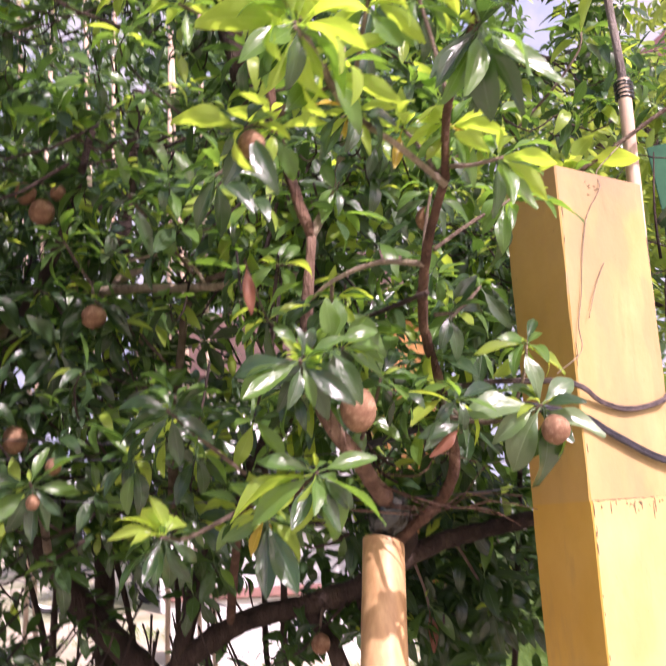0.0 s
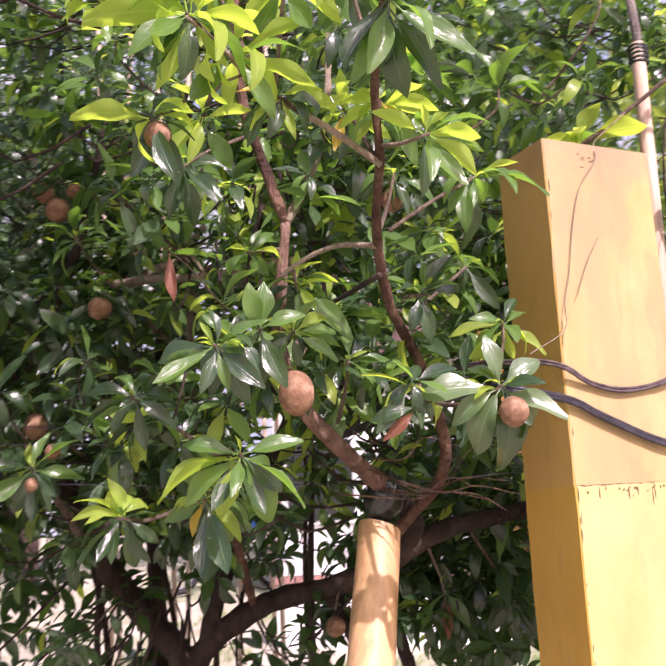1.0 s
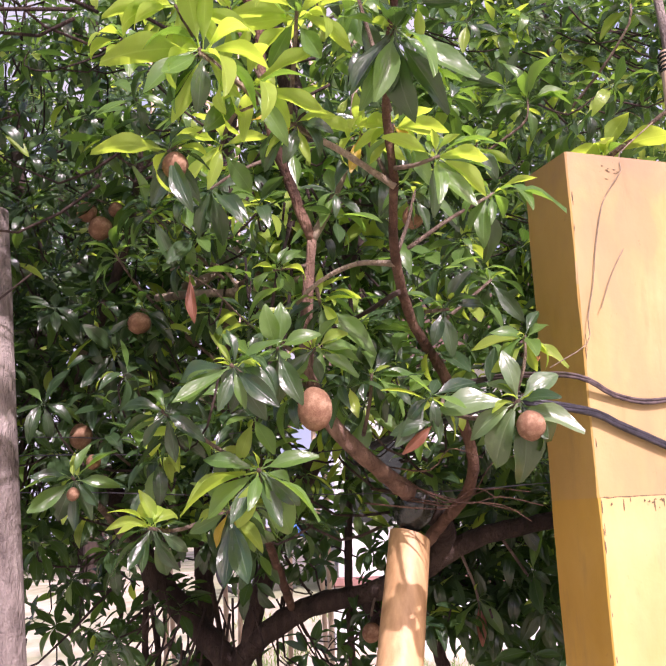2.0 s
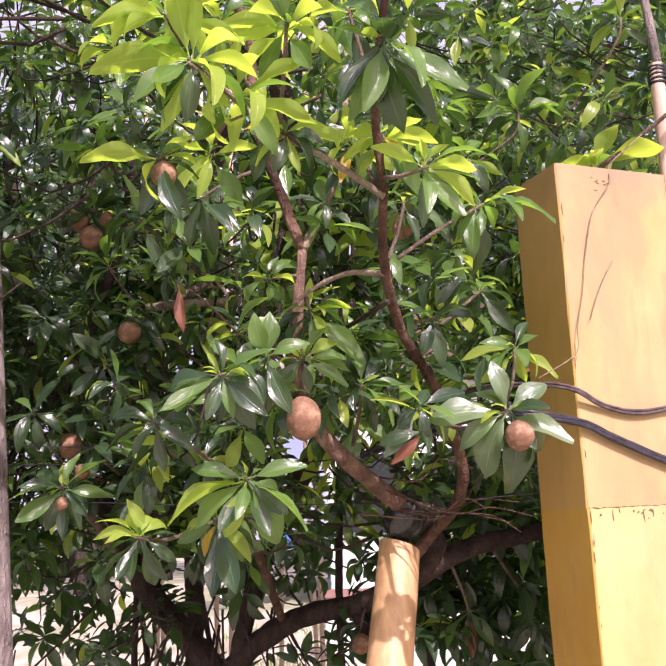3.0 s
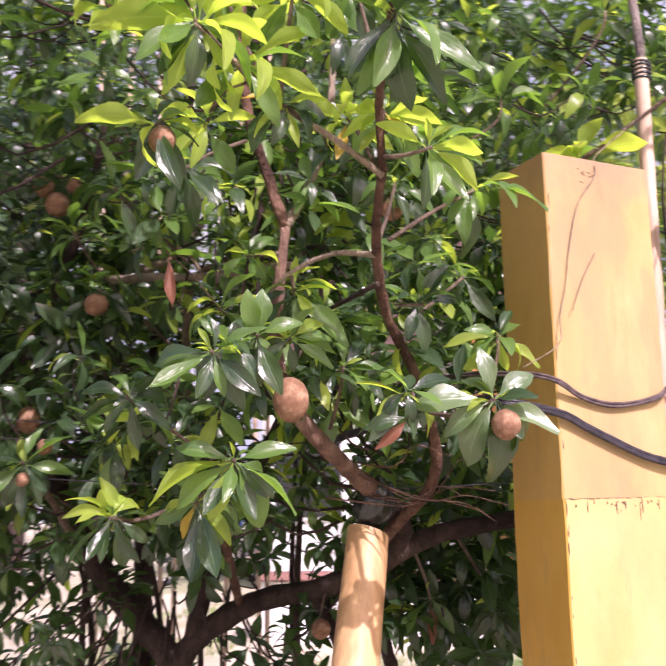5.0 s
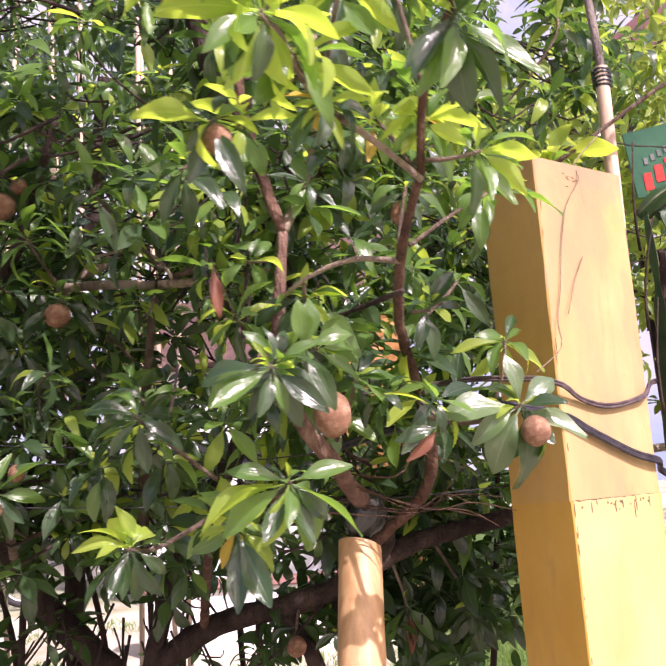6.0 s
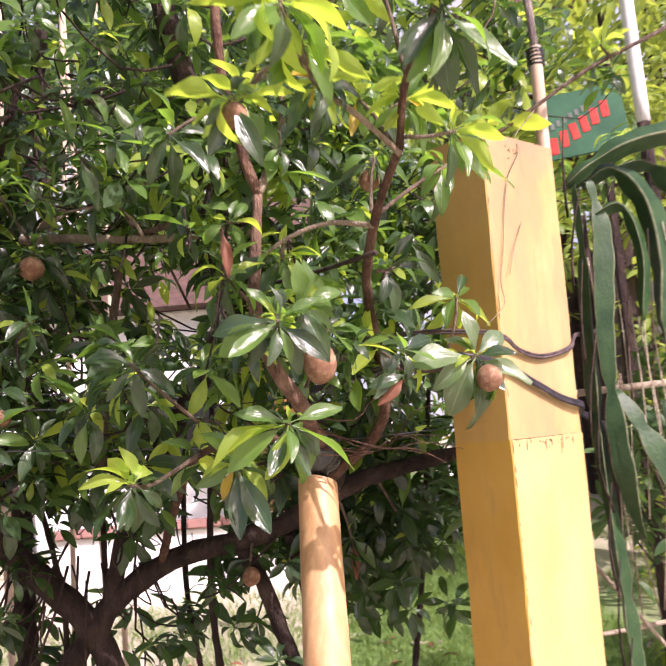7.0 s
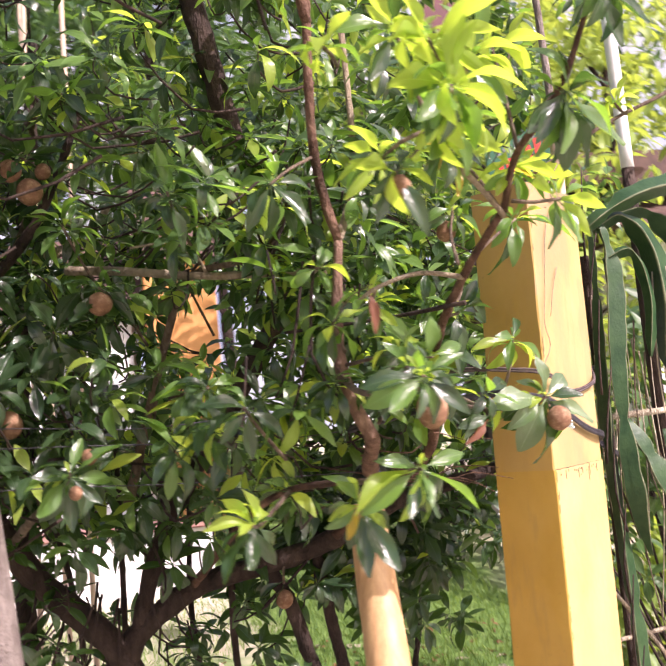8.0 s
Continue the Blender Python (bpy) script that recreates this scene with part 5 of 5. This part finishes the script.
def grass(n, seed):
    gen = np.random.default_rng(seed)
    xy = gen.uniform((-4, 4.2), (3.2, 9.5), (n * 2, 2))
    xy = np.array([p for p in xy if noise.noise((p[0] * 0.8, p[1] * 0.8, 5.0)) > 0.0])[:n]
    xy = np.concatenate([xy, gen.uniform((0.0, 3.7), (1.9, 8.5), (n * 3 // 4, 2))])
    P = np.array([(x, y, ground_height(x, y) - 0.01) for x, y in xy])
    D = np.stack([gen.normal(0, .35, len(P)), gen.normal(0, .35, len(P)), np.ones(len(P))], axis=1)
    D /= np.linalg.norm(D, axis=1, keepdims=True)
    F = gen.normal(0, 1, (len(P), 3))
    ob = scatter_leaves("grass", P, D, F, gen.uniform(0.04, 0.10, len(P)), [GRASS], np.zeros(len(P), dtype=int), ((3, 2, 0.35, 0.3, 0.0, 0.09, 0.05, 0.0),))
    return tagged(ob, "short sunlit green grass", "grass", kind="stuff")


grass(16000, 31)


def litter(n, seed):
    gen = np.random.default_rng(seed)
    xy = gen.uniform((-2.5, 2.6), (2.0, 6.2), (n, 2))
    P = np.array([(x, y, ground_height(x, y) + 0.012) for x, y in xy])
    D = np.stack([gen.normal(0, 1, n), gen.normal(0, 1, n), gen.normal(0.05, .12, n)], axis=1)
    D /= np.linalg.norm(D, axis=1, keepdims=True)
    F = np.array([0, 0, 1.0]) + gen.normal(0, .35, (n, 3))
    ob = scatter_leaves("leaf_litter", P, D, F, gen.uniform(0.07, 0.13, n), [LEAF_DEAD, STICK], (gen.random(n) < 0.35).astype(int), PLAIN)
    return tagged(ob, "brown dry leaves lying on the ground under the tree", "leaf litter", kind="stuff")


litter(900, 33)


# ---- beyond the tree: low wall, parked motorbike, buildings ----
def low_wall():
    w = thing("garden_wall", (-1.25, 8.0, ground_height(-1.25, 8.0)), "low white garden wall with a pink tiled coping", "wall")
    z = ground_height(-1.25, 8.0) - 0.1
    part("wall", box(2.1, 0.15, 0.62, 0.01, pose(-1.25, 8.0, z + 0.31)), WHITE_WALL, w)
    for i in range(7):
        part("coping_tile", box(0.294, 0.26, 0.07, 0.012, pose(-2.15 + 0.3 * i, 8.0, z + 0.655)), RED_TILE, w)
    return w


low_wall()


def house(name, at, size, mat, label, turn=0.0, windows=((-0.25, 0.5), (0.25, 0.5))):
    sx, sy, sz = size
    z = ground_height(at[0], at[1]) - 0.1
    h = thing(name, (at[0], at[1], z), label, "house")
    m = pose(at[0], at[1], z, 0, 0, turn)
    part("wall", box(sx, sy, sz, 0.02, m @ pose(0, 0, sz / 2)), mat, h)
    bm = bmesh.new()
    o = min(0.4, sx * 0.15)
    a = [bm.verts.new(m @ Vector(p)) for p in ((-sx / 2 - o, -sy / 2 - o, sz + 0.01), (sx / 2 + o, -sy / 2 - o, sz + 0.01), (sx / 2 + o, sy / 2 + o, sz + 0.01), (-sx / 2 - o, sy / 2 + o, sz + 0.01),
                                               (-sx / 2 - o, 0, sz + 1.1), (sx / 2 + o, 0, sz + 1.1))]
    for q in ((0, 1, 5, 4), (2, 3, 4, 5), (1, 2, 5), (3, 0, 4), (3, 2, 1, 0)):
        bm.faces.new([a[i] for i in q])
    part("roof", bm, ROOF, h)
    for u, v in windows:
        w = part("window", box(0.9, 0.06, 1.0, 0.01, m @ pose(u * sx, -sy / 2 - 0.01, v * sz)), WHITE_POLE, h)
        part("pane", box(0.8, 0.02, 0.9, 0.0, m @ pose(u * sx, -sy / 2 - 0.045, v * sz)), PLASTIC, w)
    return h


house("house", (-0.28, 11.0), (0.80, 1.8, 3.1), ORANGE_WALL, "narrow orange-walled outbuilding with a brown roof, glimpsed through leaves", 0.0, ())
house("house", (-2.0, 11.6), (2.3, 2.5, 2.6), WHITE_WALL, "small white-walled house with a brown roof behind the tree")
house("house", (6.6, 10.0), (5.0, 4.0, 2.8), WHITE_WALL, "pale house with a dark brown roof beyond the yard")


def shed():
    z = ground_height(4.9, 9.8)
    s = thing("shed", (4.9, 9.8, z), "open shed with a low dark brown sheet roof", "shed")
    for x, y in ((3.35, 8.8), (6.5, 8.8), (3.35, 10.9), (6.5, 10.9)):
        part("post", box(0.12, 0.12, 3.6, 0.01, pose(x, y, z + 1.75)), BARK_DARK, s)
    part("roof", box(3.9, 3.3, 0.08, 0.01, pose(4.9, 9.8, z + 3.85, 12, 0, 0)), ROOF, s)
    part("fascia", box(3.9, 0.05, 0.34, 0.006, pose(4.9, 8.12, z + 3.42)), ROOF, s)
    part("back_wall", box(3.5, 0.08, 3.0, 0.01, pose(5.0, 11.1, z + 1.5)), GREY_WOOD, s)
    return s


shed()


def shelter():
    """An open lean-to with a steep sheet roof; its sloping edge carries a maroon board."""
    z = ground_height(4.0, 11.8)
    s = thing("shelter", (4.0, 11.8, z), "open shelter with a steep sheet roof edged in maroon", "shelter")
    for x, top in ((3.1, 6.3), (4.9, 7.6)):
        for y in (11.2, 12.9):
            part("post", box(0.13, 0.13, top - z, 0.008, pose(x, y, (top + z) / 2)), BARK_DARK, s)
    part("roof", box(3.4, 2.8, 0.07, 0.006, pose(4.1, 12.1, 7.45, 0, -36, 0)), ROOF, s)
    part("verge_board", box(3.4, 0.06, 0.42, 0.006, pose(4.1, 10.67, 7.38, 0, -36, 0)), MAROON, s, "maroon painted verge board")
    return s


shelter()


def sign_board():
    """A painted board whose lettering, too worn to read, climbs to the right."""
    s = thing("sign_board", (1.72, 4.64, ground_height(1.72, 4.64)), "green painted sign board with worn red lettering on a stake", "sign")
    m = pose(1.60, 4.60, 3.10, 0, -5, -10)
    part("board", box(0.46, 0.016, 0.35, 0.004, m), GREEN_SIGN, s)
    part("stake", box(0.04, 0.03, 3.2, 0.003, pose(1.72, 4.63, 1.55)), BARK_DARK, s)
    gen = random.Random(2)
    for i in range(6):
        part("red_bar", box(0.040, 0.004, 0.090, 0.003, m @ pose(-0.16 + 0.058 * i, -0.0095, -0.10 + 0.029 * i, 0, gen.uniform(-8, 2), 0)), RED_INK, s)
    for i in range(7):
        part("grey_bar", box(0.020, 0.004, 0.036, 0.001, m @ pose(-0.15 + 0.034 * i, -0.0095, 0.005 + 0.013 * i, 0, gen.uniform(-10, 6), 0)), GREY_INK, s)
    return s


sign_board()
pole = thing("white_pole", (1.24, 2.90, 0.0), "round steel pole, white paint above and coloured dark brown below", "pole")
# made-up dark colour, in place of foliage that would hide this length
tube("lower_length", [(1.24, 2.90, -0.05), (1.23, 2.88, 1.2), (1.222, 2.868, 2.50)], 0.022, 0.022, BARK_DARK, pole, "lower length, coloured dark to sink into the foliage", 14, 0.05, 0.2)
tube("upper_length", [(1.222, 2.868, 2.50), (1.218, 2.864, 2.7), (1.212, 2.857, 3.1)], 0.023, 0.023, WHITE_POLE, pole, "white-painted upper length", 14, 0.0, 0.1)


def motorbike(at, turn):
    """A small parked motorbike: wheels with rims and spokes, fork, frame, tank, seat and lamp."""
    z = ground_height(at[0], at[1])
    b = thing("motorbike", (at[0], at[1], z), "small black motorbike parked on the pale yard", "motorbike")
    m = pose(at[0], at[1], z, 0, 0, turn)
    for x in (-0.62, 0.62):
        def ring(name, big, small, mat, parent):
            bm = bmesh.new()
            rows = []
            for i in range(36):
                a = 2 * math.pi * i / 36
                row = []
                for k in range(8):
                    c = 2 * math.pi * k / 8
                    r = big + small * math.cos(c)
                    row.append(bm.verts.new(m @ Vector((x + r * math.cos(a), small * math.sin(c), 0.29 + r * math.sin(a)))))
                rows.append(row)
            for i in range(36):
                for k in range(8):
                    bm.faces.new((rows[i][k], rows[(i + 1) % 36][k], rows[(i + 1) % 36][(k + 1) % 8], rows[i][(k + 1) % 8]))
            return part(name, bm, mat, parent, "", None, True)
        wheel = ring("wheel", 0.215, 0.016, STEEL, b)
        ring("tyre", 0.255, 0.036, TYRE, wheel)
        for i in range(14):
            a = 2 * math.pi * i / 14
            p = [m @ Vector((x + r * math.cos(a + 0.25 * (i % 2) * (0.2 - r)), 0.012 * (1 if i % 2 else -1), 0.29 + r * math.sin(a))) for r in (0.02, 0.12, 0.21)]
            tube("spoke", p, 0.0035, 0.0035, STEEL, wheel, "", 5, 0.0, 0.1)
    for y in (-0.07, 0.07):
        tube("fork", [m @ Vector(p) for p in ((0.62, y, 0.29), (0.50, y, 0.62), (0.40, y, 0.92))], 0.018, 0.018, STEEL, b, "", 8, 0.0, 0.1)
    tube("frame", [m @ Vector(p) for p in ((0.40, 0, 0.80), (0.1, 0, 0.55), (-0.3, 0, 0.45), (-0.62, 0, 0.29))], 0.03, 0.025, PLASTIC, b, "", 8, 0.0, 0.1)
    tube("tank", [m @ Vector(p) for p in ((0.38, 0, 0.74), (0.15, 0, 0.76), (-0.05, 0, 0.70))], 0.11, 0.09, BLUE, b, "blue fuel tank", 12, 0.0, 0.05)
    tube("seat", [m @ Vector(p) for p in ((-0.02, 0, 0.72), (-0.35, 0, 0.73), (-0.72, 0, 0.78))], 0.085, 0.06, TYRE, b, "", 12, 0.0, 0.05)
    tube("handlebar", [m @ Vector(p) for p in ((0.36, -0.34, 0.98), (0.42, -0.12, 0.93), (0.42, 0.12, 0.93), (0.36, 0.34, 0.98))], 0.012, 0.012, STEEL, b, "", 8, 0.0, 0.1)
    part("engine", box(0.32, 0.2, 0.26, 0.03, m @ pose(0.05, 0, 0.38)), STEEL, b)
    return b


motorbike((-4.05, 10.97), 21.7)


# ---- climbing cactus beside the pillar ----
CACTI = thing("climbing_cactus", (0.86, 2.52, 0.0), "climbing dragon-fruit cactus with long drooping green stems beside the pillar", "cactus")


def cactus_stem(points, wide, label=""):
    """A three-winged fleshy stem with a scalloped, corky rim."""
    line = spline(points, 0.018)
    n = len(line)
    verts, faces, slots = [], [], []
    prof = []
    for w in range(3):
        a = 2 * math.pi * w / 3
        prof += [(a - 0.55, 0.26, 0), (a - 0.10, 0.93, 0), (a, 1.0, 1), (a + 0.10, 0.93, 0)]
    m = len(prof)
    side = None
    for i, c in enumerate(line):
        d = (line[min(i + 1, n - 1)] - line[max(i - 1, 0)]).normalized()
        if side is None:
            side = d.cross(Vector((0.3 + points[0][0] * 3 % 1, -1, 0.1))).normalized()
        side = (side - d * side.dot(d)).normalized()
        other = d.cross(side)
        k = min(1.0, 0.35 + 4 * i / n, 0.25 + 5 * (n - 1 - i) / n) * (0.80 + 0.10 * math.sin(i * 0.21 + wide * 300) - 0.38 * math.exp(-(((i + 7) % 26 - 13) / 1.6) ** 2))
        for a, r, rim in prof:
            scallop = 1 + (0.13 * abs(math.sin(i * 0.55)) - 0.06 if r > 0.5 else 0)
            verts.append(c + (side * math.cos(a + 0.022 * i) + other * math.sin(a + 0.022 * i)) * wide * r * k * scallop)
    for i in range(n - 1):
        for j in range(m):
            a, b = i * m + j, i * m + (j + 1) % m
            faces.append((a, b, b + m, a + m))
            slots.append(1 if prof[j][2] or prof[(j + 1) % m][2] else 0)
    faces += [tuple(reversed(range(m))), tuple(range((n - 1) * m, n * m))]
    slots += [0, 0]
    return put("stem", mesh_from("stem", verts, faces, [CACTUS, CACTUS_RIM], None, True, slots), CACTI, label)


cactus_stem([(0.83, 2.47, 0.0), (0.85, 2.48, 0.8), (0.82, 2.46, 1.5), (0.835, 2.46, 2.0), (0.82, 2.42, 2.20)], 0.028)
cactus_stem([(0.80, 2.42, 2.19), (0.86, 2.41, 2.235), (0.97, 2.42, 2.29), (1.10, 2.45, 2.325), (1.30, 2.5, 2.345), (1.6, 2.6, 2.30)], 0.050, "arching green stem with a pale sunlit rim")
cactus_stem([(0.83, 2.45, 2.19), (0.865, 2.44, 2.20), (0.883, 2.44, 2.05), (0.858, 2.43, 1.75), (0.862, 2.43, 1.5), (0.872, 2.43, 1.40), (0.885, 2.44, 1.30), (0.905, 2.45, 1.22)], 0.037)
cactus_stem([(0.86, 2.48, 2.2), (0.95, 2.47, 2.24), (1.03, 2.46, 2.14), (1.055, 2.45, 1.95), (1.035, 2.44, 1.78), (1.03, 2.43, 1.69)], 0.052)
cactus_stem([(0.98, 2.55, 2.26), (1.10, 2.56, 2.26), (1.20, 2.53, 2.11), (1.24, 2.50, 1.86), (1.32, 2.48, 1.60), (1.33, 2.48, 1.38)], 0.044)
cactus_stem([(0.875, 2.45, 1.62), (0.91, 2.43, 1.54), (0.985, 2.41, 1.37), (1.04, 2.40, 1.24), (1.12, 2.38, 1.08)], 0.040)
cactus_stem([(0.86, 2.44, 2.1), (0.95, 2.43, 2.12), (0.985, 2.42, 1.98), (0.965, 2.42, 1.80)], 0.026)
cactus_stem([(1.2, 2.6, 2.3), (1.38, 2.6, 2.3), (1.5, 2.58, 2.1), (1.52, 2.56, 1.75)], 0.045)
cactus_stem([(1.02, 2.5, 1.58), (1.05, 2.48, 1.4), (1.12, 2.47, 1.22), (1.24, 2.46, 1.10)], 0.022)
gen = random.Random(8)
for i in range(16):
    x, y = gen.uniform(0.84, 1.45), gen.uniform(2.45, 2.7)
    z1 = gen.uniform(1.6, 2.2)
    z0 = z1 - gen.uniform(0.4, 0.9)
    tube("aerial_root", [(x, y, z1), (x + gen.uniform(-.03, .03), y, (z0 + z1) / 2), (x + gen.uniform(-.05, .05), y, z0)], 0.003, 0.002, STICK if i % 3 else TWIG, CACTI, "", 5, 0.2, 0.06)
for i in range(14):
    x, y = gen.uniform(0.88, 1.35), gen.uniform(2.36, 2.5)
    z1 = gen.uniform(1.7, 2.2)
    z0 = z1 - gen.uniform(0.5, 1.0)
    tube("aerial_root", [(x, y, z1), (x + gen.uniform(-.02, .02), y, (z0 + z1) / 2), (x + gen.uniform(-.03, .03), y, z0)], 0.0018, 0.0012, STICK, CACTI, "", 5, 0.2, 0.06)
for i in range(10):
    z = 0.3 + 0.2 * i
    tube("aerial_root", [(0.80 + gen.uniform(-.02, .03), 2.42, z), (0.79, 2.40, z + 0.12), (0.82 + gen.uniform(-.02, .02), 2.41, z + 0.28)], 0.004, 0.002, BARK_DARK, CACTI, "", 5, 0.3, 0.05)


def stick(points, r, label):
    ob = tube("stick", points, r, r * 0.7, STICK, None, "", 7, 0.2, 0.05)
    return tagged(ob, label, "stick")


stick([(0.80, 2.62, 1.625), (1.3, 2.62, 1.64), (1.9, 2.65, 1.66)], 0.011, "pale split stick tied across the cactus frame")
stick([(0.79, 2.55, 1.15), (0.93, 2.56, 0.96), (1.12, 2.60, 0.70)], 0.0065, "pale dry stick leaning in the cactus")
stick([(0.76, 2.57, 0.955), (0.97, 2.57, 0.975), (1.5, 2.62, 1.03)], 0.007, "pale dry stick lying in the cactus")
round_post("frame_post", (1.45, 2.7, -0.05), (1.45, 2.7, 2.1), 0.03, BARK_DARK, BARK_DARK, "dark wooden post carrying the cactus", "post", 0.0, (), 12)
round_post("frame_post", (0.90, 2.64, -0.05), (0.90, 2.64, 2.15), 0.015, BARK_DARK, BARK_DARK, "dark wooden post carrying the cactus", "post", 0.0, (), 12)
